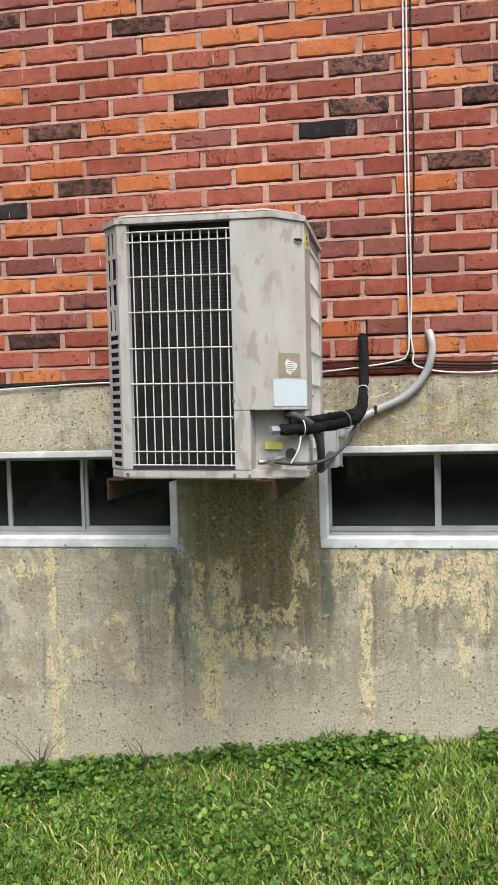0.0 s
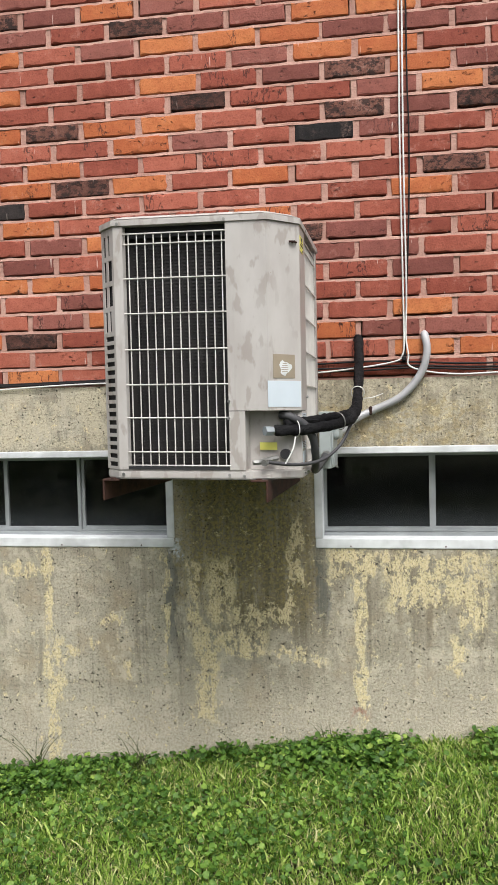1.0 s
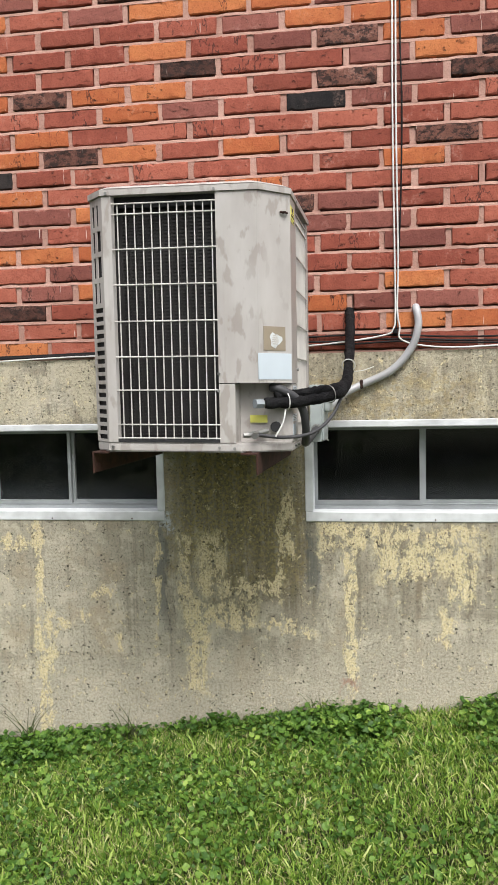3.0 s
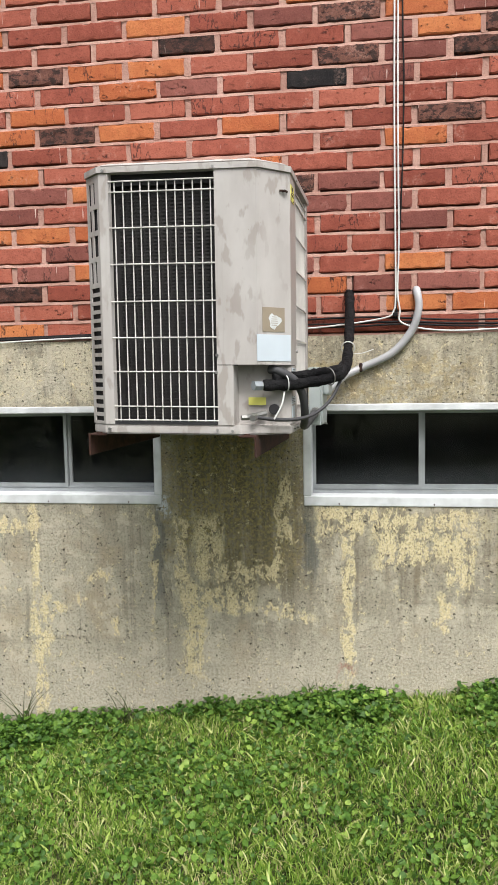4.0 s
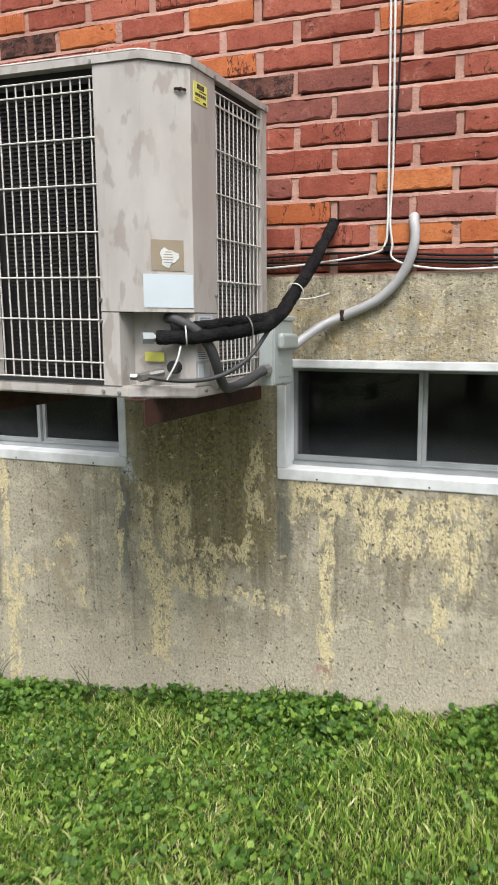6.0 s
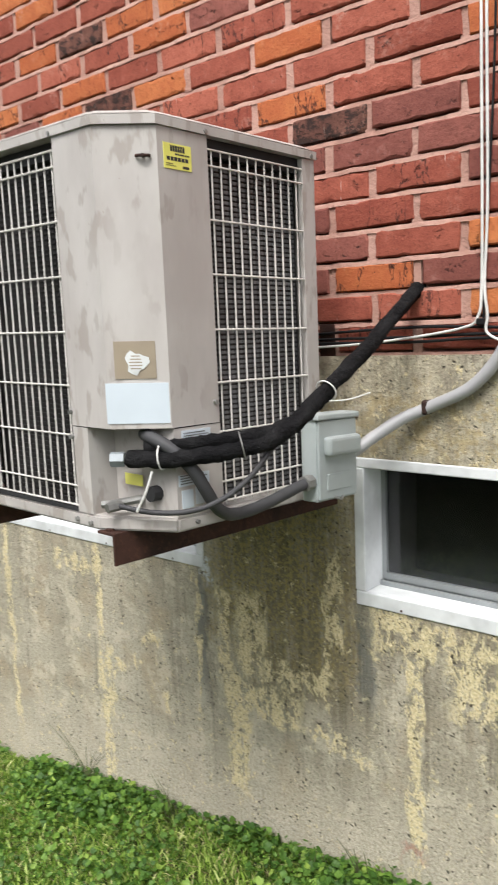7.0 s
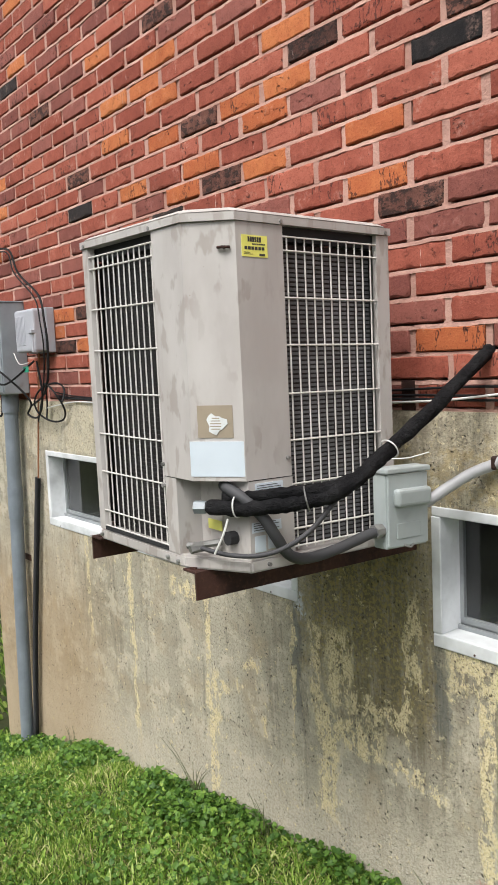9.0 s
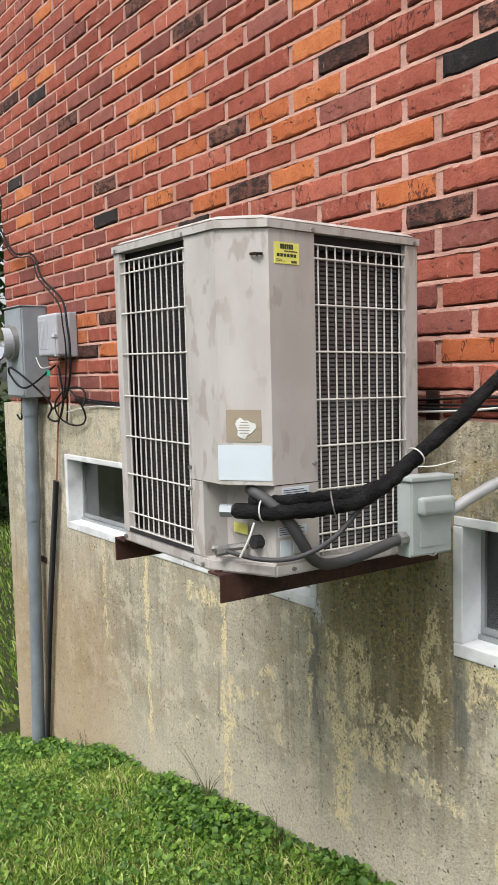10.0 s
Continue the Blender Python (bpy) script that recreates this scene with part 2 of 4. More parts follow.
    rosy = n.math("MULTIPLY", patch(-0.13, 0.075, 0.03, 0.014, 0.4), n.step(fine, 0.62, 0.45))
    c = n.mix(n.math("MULTIPLY", rosy, 0.7), c, (0.36, 0.15, 0.11))
    pv = n.vmath("ADD", v, n.vmath("MULTIPLY", n.vmath("SUBTRACT", n.noise(v, 70, 2, 0.5, True), (0.5, 0.5, 0.5)), (0.022, 0, 0.016)))
    pits = n.math("MULTIPLY", n.step(n.cells(pv, 60), 0.24, 0.12), n.step(n.noise(v, 19, 3), 0.47, 0.55))
    small = n.math("MULTIPLY", n.step(n.cells(pv, 150), 0.25, 0.13), n.step(n.noise(v, 31, 2), 0.46, 0.56))
    pits = n.math("MAXIMUM", pits, small)
    c = n.mix(n.math("MULTIPLY", pits, 0.85), c, (0.05, 0.042, 0.034))
    h = n.math("ADD", n.math("MULTIPLY", mid, 1.2), n.math("MULTIPLY", fine, 1.2))
    h = n.math("SUBTRACT", n.math("ADD", h, n.math("MULTIPLY", paint, 0.35)), n.math("MULTIPLY", pits, 1.6))
    n.bump(h, 0.8, 0.005)
    return n.done(c, n.step(wet, 0, 1, 0.92, 0.6), 0, 0.2)


def cabinet_material():
    """Beige baked enamel with greasy smears."""
    n = Nodes("beige_enamel")
    v = n.coords()
    a = n.noise(n.scaled(v, (1, 1, 0.45)), 9, 4, 0.6)
    slant = n.t.nodes.new("ShaderNodeMapping")
    n.put(slant.inputs["Vector"], v)
    slant.inputs["Rotation"].default_value = (0, 0.5, 0)
    slant.inputs["Scale"].default_value = (1, 1, 0.42)
    smear = n.noise(slant.outputs[0], 34, 3, 0.5)
    area = n.noise(v, 3.3, 2)
    fine = n.noise(v, 220, 3)
    c = n.mix(n.step(a, 0.3, 0.75), (0.385, 0.36, 0.343), (0.465, 0.447, 0.43))
    mask = n.math("MULTIPLY", n.step(smear, 0.53, 0.62), n.step(area, 0.38, 0.52))
    c = n.mix(n.math("MULTIPLY", mask, 0.5), c, (0.25, 0.215, 0.185))
    c = n.mix(n.math("MULTIPLY", n.step(n.noise(n.scaled(v, (60, 60, 3)), 1.0, 3), 0.6, 0.75), 0.16), c, (0.26, 0.22, 0.19))
    spot = n.step(n.noise(v, 75, 2), 0.75, 0.8)
    c = n.mix(n.math("MULTIPLY", spot, 0.5), c, (0.2, 0.15, 0.1))
    n.bump(fine, 0.08, 0.0005)
    return n.done(c, n.step(a, 0.2, 0.8, 0.42, 0.58), 0, 0.4)


def leaf_material(name, stops):
    n = Nodes(name)
    rnd = n.t.nodes.new("ShaderNodeNewGeometry").outputs["Random Per Island"]
    v = n.coords()
    mixed = n.math("ADD", n.math("MULTIPLY", rnd, 0.8), n.math("MULTIPLY", n.noise(v, 5, 3), 0.45))
    c = n.ramp(n.math("SUBTRACT", mixed, 0.08), stops)
    n.put(n.bsdf.inputs["Subsurface Weight"], 0.0)
    n.done(c, 0.5, 0, 0.35)
    trans = n.t.nodes.new("ShaderNodeBsdfTranslucent")
    n.put(trans.inputs["Color"], c)
    both = n.t.nodes.new("ShaderNodeMixShader")
    both.inputs[0].default_value = 0.4
    n.t.links.new(n.bsdf.outputs[0], both.inputs[1])
    n.t.links.new(trans.outputs[0], both.inputs[2])
    n.t.links.new(both.outputs[0], n.out.inputs["Surface"])
    return n.mat


def soil_material():
    n = Nodes("lawn_soil")
    v = n.coords()
    a, f = n.noise(v, 3, 4), n.noise(v, 60, 5)
    c = n.mix(n.step(a, 0.3, 0.7), (0.02, 0.03, 0.009), (0.035, 0.045, 0.014))
    c = n.mix(n.step(f, 0.45, 0.75), c, (0.05, 0.036, 0.02))
    n.bump(f, 0.9, 0.01)
    return n.done(c, 0.95, 0, 0.2)


def glass_material():
    """Dusty window glass: clear, with a thin grey film that thickens low down."""
    n = Nodes("dusty_glass")
    v = n.coords()
    _, _, z = n.xyz(v)
    n.done((1, 1, 1), 0.03, 0, 0.5)
    n.put(n.bsdf.inputs["Transmission Weight"], 1.0)
    n.put(n.bsdf.inputs["IOR"], 1.45)
    film = n.t.nodes.new("ShaderNodeBsdfDiffuse")
    film.inputs["Color"].default_value = (0.24, 0.27, 0.31, 1)
    dust = n.math("ADD", n.step(n.noise(v, 5, 4), 0.35, 0.8, 0.001, 0.012), n.step(z, 0.80, 0.67, 0.0, 0.04))
    specks = n.step(n.noise(v, 60, 2), 0.76, 0.79, 0.0, 0.2)
    both = n.t.nodes.new("ShaderNodeMixShader")
    n.put(both.inputs[0], n.math("ADD", dust, specks))
    n.t.links.new(n.bsdf.outputs[0], both.inputs[1])
    n.t.links.new(film.outputs[0], both.inputs[2])
    n.t.links.new(both.outputs[0], n.out.inputs["Surface"])
    return n.mat


def rust_material():
    n = Nodes("rusty_steel")
    v = n.coords()
    a, f = n.noise(v, 12, 5, 0.65), n.noise(v, 90, 4)
    c = n.mix(n.step(a, 0.35, 0.65), (0.025, 0.013, 0.011), (0.058, 0.026, 0.019))
    c = n.mix(n.math("MULTIPLY", n.step(f, 0.5, 0.7), 0.5), c, (0.10, 0.045, 0.028))
    n.bump(f, 0.5, 0.002)
    return n.done(c, 0.75, 0.15, 0.3)


def foam_material():
    n = Nodes("black_foam")
    v = n.coords()
    a, f = n.noise(v, 25, 4), n.noise(v, 160, 4)
    c = n.mix(n.step(a, 0.35, 0.7), (0.005, 0.005, 0.006), (0.014, 0.014, 0.015))
    c = n.mix(n.math("MULTIPLY", n.step(f, 0.62, 0.8), 0.4), c, (0.06, 0.06, 0.06))
    crease = n.noise(n.scaled(v, (1, 1, 2.4)), 45, 5, 0.7)
    n.bump(n.math("ADD", f, n.math("MULTIPLY", n.math("ADD", a, crease), 2.5)), 0.8, 0.005)
    return n.done(c, 0.8, 0, 0.15)


MORTAR, CONCRETE, BEIGE, RUST, FOAM = mortar_material(), concrete_material(), cabinet_material(), rust_material(), foam_material()
SOIL, GLASS = soil_material(), glass_material()
WHITE = plain("white_paint", (0.60, 0.62, 0.635), 0.5, 0, 0.2, 70)
ALU = plain("dull_aluminium", (0.33, 0.35, 0.36), 0.45, 0.55, 0.15)
STEEL = plain("zinc_steel", (0.27, 0.27, 0.26), 0.45, 0.5, 0.4)
WIRE = plain("wire_enamel", (0.60, 0.58, 0.55), 0.45, 0, 0.12)
# same fins in two greys: the side's stronger light is put into its colour
FINGREY = plain("lit_coil_fins", (0.155, 0.155, 0.16), 0.65, 0.1, 0.3, 90)
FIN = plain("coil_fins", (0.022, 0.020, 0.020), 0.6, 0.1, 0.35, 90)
# near black for the rubber grommet and for shade painted into gaps
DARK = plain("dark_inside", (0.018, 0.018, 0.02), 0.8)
ROOM = plain("room_shade", (0.010, 0.010, 0.012), 0.9)
GREYBOX = plain("grey_painted_metal", (0.36, 0.40, 0.40), 0.45, 0.0, 0.1)
METERGREY = plain("meter_grey", (0.27, 0.30, 0.325), 0.5, 0.1, 0.12)
LIGHTGREY = plain("light_grey_plastic", (0.38, 0.39, 0.43), 0.5, 0, 0.06)
PVC = plain("grey_pvc", (0.185, 0.215, 0.25), 0.5, 0, 0.15, 30)
CONDUIT = plain("flexible_conduit", (0.40, 0.40, 0.415), 0.45, 0.1, 0.15)
DARKCONDUIT = plain("dark_conduit", (0.055, 0.056, 0.06), 0.6, spec=0.3)
BLACKCABLE = plain("black_cable", (0.010, 0.010, 0.011), 0.6, spec=0.2)
GREYCABLE = plain("grey_cable", (0.05, 0.05, 0.054), 0.6, spec=0.3)
WHITECABLE = plain("white_cable", (0.66, 0.66, 0.64), 0.45)
STICKER = plain("white_sticker", (0.54, 0.61, 0.67), 0.35, 0, 0.03, 20, 0.5, 0.02)
GLUE = plain("brown_glue", (0.27, 0.225, 0.165), 0.7, 0, 0.15)
FOIL = plain("foil_scrap", (0.52, 0.54, 0.54), 0.5, 0.0, 0.4, 300)
YELLOW = plain("yellow_sticker", (0.72, 0.70, 0.16), 0.5, 0, 0.05)
INK = plain("black_ink", (0.03, 0.03, 0.03), 0.6)
GREEN = plain("green_tag", (0.02, 0.30, 0.19), 0.5)
RED = plain("red_paint", (0.38, 0.03, 0.03), 0.5)
COPPER = plain("bare_copper", (0.42, 0.19, 0.10), 0.45, 0.6)
BLADE = leaf_material("grass_blades", [(0.0, (0.03, 0.075, 0.010)), (0.3, (0.105, 0.21, 0.026)), (0.6, (0.25, 0.39, 0.058)), (0.82, (0.45, 0.55, 0.15)), (1.0, (0.70, 0.65, 0.38))])
CLOVER = leaf_material("clover_leaves", [(0.0, (0.03, 0.085, 0.014)), (0.4, (0.075, 0.165, 0.026)), (0.8, (0.16, 0.29, 0.045)), (1.0, (0.36, 0.48, 0.10))])
STRAW = leaf_material("dry_straw", [(0.0, (0.20, 0.15, 0.07)), (0.5, (0.42, 0.34, 0.18)), (1.0, (0.62, 0.54, 0.34))])
WEED = leaf_material("dark_weed", [(0.0, (0.035, 0.055, 0.02)), (1.0, (0.10, 0.115, 0.05))])
TREELEAF = leaf_material("tree_leaves", [(0.0, (0.012, 0.03, 0.008)), (0.6, (0.03, 0.06, 0.015)), (1.0, (0.07, 0.11, 0.03))])
BARK = plain("bark", (0.09, 0.065, 0.045), 0.95, 0, 0.4, 30, 0.2, 0.8)

# ---- mesh helpers ----
# how the drawn pieces stand in the yard: the unit sags and is turned a little on its brackets
UNIT_SET = Matrix(((0.9726, 0.0349, 0.0042, -0.0132), (-0.0107, 1.0121, -0.0063, 0.018), (-0.016, -0.0147, 1.0131, 0.009), (0, 0, 0, 1)))


def as_drawn(p):
    return p


def on_brackets(p):
    x = -0.414 + (p.x + 0.414) * 1.04 if p.x < -0.414 else p.x
    return UNIT_SET @ Vector((x, p.y, p.z))


def on_wall(p):
    return Vector((1.0126 * p.x + 0.0062 * p.z + 0.0046, p.y, 0.004 * p.x + 1.0179 * p.z - 0.0022))


def between(p):
    """Lines that run from the wall to the unit."""
    return on_wall(p).lerp(on_brackets(p), min(1, max(0, -p.y / 0.45)))


def at_meter(p):
    """The riser and the guard lean a little below the meter box."""
    return Vector((0.94 * p.x - 0.079 + 0.055 * (min(p.z, 1.28) - 1.28), p.y, p.z))


setting = as_drawn


def thing(name, label, category, group="", kind="", at=(0, 0, 0)):
    ob = new(name)
    ob.empty_display_size = 0.05
    ob.location = setting(Vector(at))
    return tagged(ob, label, category, group, kind)


def mesh_object(name, bm, mat, smooth=False):
    me = bpy.data.meshes.new(name)
    bm.to_mesh(me)
    bm.free()
    me.materials.append(mat)
    if smooth:
        me.shade_smooth()
    return new(name, me)


def part(name, bm, mat, parent, label="", smooth=False):
    """Links a bmesh as one mesh under a thing or a part; its coordinates are the world's."""
    for v in bm.verts:
        v.co = setting(v.co)
    ob = mesh_object(name, bm, mat, smooth)
    ob.parent = parent
    ob.matrix_parent_inverse = Matrix.Translation(-parent.location) if parent.parent is None else Matrix.Identity(4)
    if label:
        ob["label"] = label
    return ob


def structure(name, bm, mat, label, category, smooth=False):
    return tagged(mesh_object(name, bm, mat, smooth), label, category, kind="structure")


def add_box(bm, x0, x1, y0, y1, z0, z1, bevel=0.0, segments=1):
    m = Matrix.LocRotScale(((x0 + x1) / 2, (y0 + y1) / 2, (z0 + z1) / 2), None, (x1 - x0, y1 - y0, z1 - z0))
    made = bmesh.ops.create_cube(bm, size=1, matrix=m)["verts"]
    if bevel:
        edges = {e for v in made for e in v.link_edges}
        bmesh.ops.bevel(bm, geom=list(edges), offset=bevel, segments=segments, affect="EDGES", profile=0.5)
    return bm


def box(x0, x1, y0, y1, z0, z1, bevel=0.0, segments=1):
    return add_box(bmesh.new(), x0, x1, y0, y1, z0, z1, bevel, segments)


def add_prism(bm, outline, z0, z1, inset=0.0):
    """An upright prism over a plan outline; inset shrinks its top towards the middle."""
    cx = sum(p[0] for p in outline) / len(outline)
    cy = sum(p[1] for p in outline) / len(outline)
    low = [bm.verts.new((x, y, z0)) for x, y in outline]
    top = []
    for x, y in outline:
        d = math.hypot(x - cx, y - cy)
        k = (d - inset) / d
        top.append(bm.verts.new((cx + (x - cx) * k, cy + (y - cy) * k, z1)))
    bm.faces.new(top)
    bm.faces.new(low[::-1])
    for i in range(len(low)):
        j = (i + 1) % len(low)
        bm.faces.new((low[i], low[j], top[j], top[i]))
    bmesh.ops.recalc_face_normals(bm, faces=bm.faces[:])
    return bm


def add_tube(bm, points, radius, sides=10, ends=True, wobble=0.0, seed=0):
    """A round bar along a smooth line through the points."""
    pts = [Vector(p) for p in points]
    rng = random.Random(seed)
    line = []
    if len(pts) > 2:
        for i in range(len(pts) - 1):
            a, b, c, d = pts[max(i - 1, 0)], pts[i], pts[i + 1], pts[min(i + 2, len(pts) - 1)]
            for k in range(6):
                t = k / 6
                line.append(0.5 * ((2 * b) + (c - a) * t + (2 * a - 5 * b + 4 * c - d) * t * t + (3 * b - a - 3 * c + d) * t ** 3))
        line.append(pts[-1])
    else:
        line = pts
    up = Vector((0.31, 0.17, 0.93)).normalized()
    rings = []
    for i, p in enumerate(line):
        d = (line[min(i + 1, len(line) - 1)] - line[max(i - 1, 0)]).normalized()
        s = d.cross(up).normalized()
        u = s.cross(d)
        up = u
        ring = []
        for k in range(sides):
            a = 2 * math.pi * k / sides
            r = radius * (1 + rng.uniform(-wobble, wobble))
            ring.append(bm.verts.new(p + (s * math.cos(a) + u * math.sin(a)) * r))
        rings.append(ring)
    for r0, r1 in zip(rings, rings[1:]):
        for k in range(sides):
            bm.faces.new((r0[k], r0[(k + 1) % sides], r1[(k + 1) % sides], r1[k]))
    if ends:
        bm.faces.new(rings[0][::-1])
        bm.faces.new(rings[-1])
    bmesh.ops.recalc_face_normals(bm, faces=bm.faces[:])
    return bm


def tube(points, radius, sides=10, wobble=0.0, seed=0):
    return add_tube(bmesh.new(), points, radius, sides, True, wobble, seed)


def add_sheet(bm, plan, z0, z1, thick=0.0025):
    """A folded upright sheet along a plan line, with thickness towards the inside (left of the line)."""
    pts = [Vector((x, y)) for x, y in plan]
    off = []
    for i, p in enumerate(pts):
        a = (p - pts[i - 1]).normalized() if i else None
        b = (pts[i + 1] - p).normalized() if i + 1 < len(pts) else None
        d = ((a or b) + (b or a)).normalized()
        off.append(p + Vector((-d.y, d.x)) * thick)
    rows = [[bm.verts.new((p.x, p.y, z)) for p in line] for line in (pts, off) for z in (z0, z1)]
    o0, o1, i0, i1 = rows
    for k in range(len(pts) - 1):
        bm.faces.new((o0[k], o0[k + 1], o1[k + 1], o1[k]))
        bm.faces.new((i0[k + 1], i0[k], i1[k], i1[k + 1]))
        bm.faces.new((o1[k], o1[k + 1], i1[k + 1], i1[k]))
        bm.faces.new((o0[k + 1], o0[k], i0[k], i0[k + 1]))
    for k in (0, -1):
        bm.faces.new((o0[k], o1[k], i1[k], i0[k]))
    bmesh.ops.recalc_face_normals(bm, faces=bm.faces[:])
    return bm


def add_plate(bm, us, vs, holes, place):
    """A flat plate on a grid of us x vs; cells in holes are left open. place(u, v, d) gives the point at depth d of 0 or 1."""
    grid = {}

    def vert(i, j, d):
        if (i, j, d) not in grid:
            grid[i, j, d] = bm.verts.new(place(us[i], vs[j], d))
        return grid[i, j, d]

    nu, nv = len(us) - 1, len(vs) - 1
    solid = {(i, j) for i in range(nu) for j in range(nv) if (i, j) not in holes}
    for i, j in solid:
        for d in (0, 1):
            q = [vert(i, j, d), vert(i + 1, j, d), vert(i + 1, j + 1, d), vert(i, j + 1, d)]
            bm.faces.new(q if d == 0 else q[::-1])
        for (di, dj), (a, b) in {(-1, 0): ((i, j), (i, j + 1)), (1, 0): ((i + 1, j), (i + 1, j + 1)), (0, -1): ((i, j), (i + 1, j)), (0, 1): ((i, j + 1), (i + 1, j + 1))}.items():
            if (i + di, j + dj) not in solid:
                bm.faces.new((vert(*a, 0), vert(*b, 0), vert(*b, 1), vert(*a, 1)))
    bmesh.ops.recalc_face_normals(bm, faces=bm.faces[:])
    return bm


def from_arrays(name, verts, faces, mat):
    me = bpy.data.meshes.new(name)
    me.from_pydata(verts, [], faces)
    me.materials.append(mat)
    return new(name, me)


# ---- the plan ----
WALL_L, WALL_R = -3.25, 2.3         # ends of the house wall along x
BRICK_Z, COURSE, PITCH = 1.2215, 0.0666, 0.2135
BRICK_X = -0.316                    # an upright joint of the even courses
BRICK_Y, MORTAR_Y = 0.010, 0.044    # brick faces and joints behind the concrete's face (y = 0)
ROWS_UP = 42
BRICK_L = -3.185
WIN_Z0, WIN_Z1 = 0.645, 0.987
WINDOWS = [(-2.498, -0.763), (-0.261, 1.56)]
GROUND_LINE = [(-6.0, -1.05), (-3.2, -0.69), (-2.75, -0.54), (-2.3, -0.39), (-1.8, -0.28), (-1.4, -0.222), (-1.0, -0.165), (-0.7, -0.122), (-0.4, -0.082), (0.0, -0.04), (0.35, 0.0), (1.2, 0.06), (4.0, 0.14)]


def ground_z(x, y):
    """Height of the soil: it climbs along the wall and falls gently away from it."""
    if x <= GROUND_LINE[0][0]:
        z = GROUND_LINE[0][1]
    elif x >= GROUND_LINE[-1][0]:
        z = GROUND_LINE[-1][1]
    else:
        for (x0, z0), (x1, z1) in zip(GROUND_LINE, GROUND_LINE[1:]):
            if x0 <= x <= x1:
                z = z0 + (z1 - z0) * (x - x0) / (x1 - x0)
                break
    away = min(abs(y), 4.0)
    return z - 0.05 * away + 0.012 * noise.noise((x * 2.3, y * 2.3, 0)) * min(1, away * 5)


def build_ground():
    """One sheet to the horizon, finer near the house."""
    xs = sorted({-900, -300, -90, -40, -20, -12, -8, *[round(-6 + 0.15 * i, 3) for i in range(61)], 4, 6, 10, 20, 60, 300, 900})
    ys = sorted({-900, -300, -90, -40, -20, -12, -8, -5, *[round(-3 + 0.15 * i, 3) for i in range(24)], 1, 3, 8, 20, 60, 300, 900})
    bm = bmesh.new()
    grid = [[bm.verts.new((x, y, ground_z(x, y))) for x in xs] for y in ys]
    for j in range(len(ys) - 1):
        for i in range(len(xs) - 1):
            bm.faces.new((grid[j][i], grid[j][i + 1], grid[j + 1][i + 1], grid[j + 1][i]))
    return structure("ground", bm, SOIL, "lawn soil with green growth sloping along the house", "ground", True)


ground = build_ground()


def build_foundation():
    xs = [WALL_L, WINDOWS[0][0], WINDOWS[0][1], WINDOWS[1][0], WINDOWS[1][1], WALL_R]
    zs = [-1.3, WIN_Z0, WIN_Z1, BRICK_Z - 0.004]
    bm = add_plate(bmesh.new(), xs, zs, {(1, 1), (3, 1)}, lambda u, v, d: (u, 0.0 if d == 0 else 0.24, v))
    return structure("wall_foundation", bm, CONCRETE, "weathered poured concrete foundation wall with flaking cream paint", "wall")


foundation = build_foundation()


def build_mortar():
    """Backing wall with weathered joints: each bed slopes out over the brick below, the upright joints stand almost flush."""
    r = random.Random(5)
    bm = box(BRICK_L, WALL_R - 0.004, MORTAR_Y, 0.24, BRICK_Z - 0.004, BRICK_Z + ROWS_UP * COURSE + 0.6)
    for row in range(ROWS_UP + 1):
        z = BRICK_Z + row * COURSE
        prev = None
        n = int((WALL_R - BRICK_L) / 0.034)
        for i in range(n + 1):
            x = BRICK_L + (WALL_R - 0.004 - BRICK_L) * i / n
            wob = 0.0035 * noise.noise((x * 21, row * 3.7, 0)) + r.uniform(-0.0009, 0.0009)
            cut = 0.0026 * noise.noise((x * 33, row * 5.1, 4))
            pts = [bm.verts.new(p) for p in ((x, MORTAR_Y + 0.002, z - 0.0105), (x, BRICK_Y + 0.0006 - wob, z - 0.0078 + cut), (x, BRICK_Y + 0.0028 - wob, z + 0.0022 + cut * 1.3), (x, MORTAR_Y + 0.002, z + 0.0050))]
            if prev:
                for k in range(3):
                    bm.faces.new((prev[k], pts[k], pts[k + 1], prev[k + 1]))
            prev = pts
    for row in range(ROWS_UP):
        for k in range(-15, 14):
            x = BRICK_X + (k + 0.5 * (row % 2)) * PITCH + 0.003 * math.sin(row * 1.7)
            if BRICK_L + 0.01 < x < WALL_R - 0.01:
                y = BRICK_Y + 0.0028 + r.uniform(-0.001, 0.0025)
                z = BRICK_Z + row * COURSE
                w = r.uniform(0.0085, 0.0135)
                add_box(bm, x - w, x + w, y, MORTAR_Y + 0.002, z + 0.001, z + COURSE - 0.005)
    return structure("wall_brick", bm, MORTAR, "red brick house wall with pinkish mortar joints", "wall")


brick_wall = build_mortar()
# unseen basement room, coloured near black so the panes look dark
bm = bmesh.new()
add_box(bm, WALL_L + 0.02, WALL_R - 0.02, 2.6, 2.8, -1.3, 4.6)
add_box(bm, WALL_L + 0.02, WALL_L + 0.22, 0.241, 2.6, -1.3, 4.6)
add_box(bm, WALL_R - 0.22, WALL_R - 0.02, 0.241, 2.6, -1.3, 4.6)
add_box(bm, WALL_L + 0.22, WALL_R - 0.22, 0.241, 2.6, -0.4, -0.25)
structure("wall_back", bm, ROOM, "walls of an unseen room, near black in place of shade", "wall")
structure("ceiling", box(WALL_L + 0.22, WALL_R - 0.22, 0.241, 2.6, 1.35, 1.5), ROOM, "ceiling of the unseen room, near black in place of shade", "ceiling")


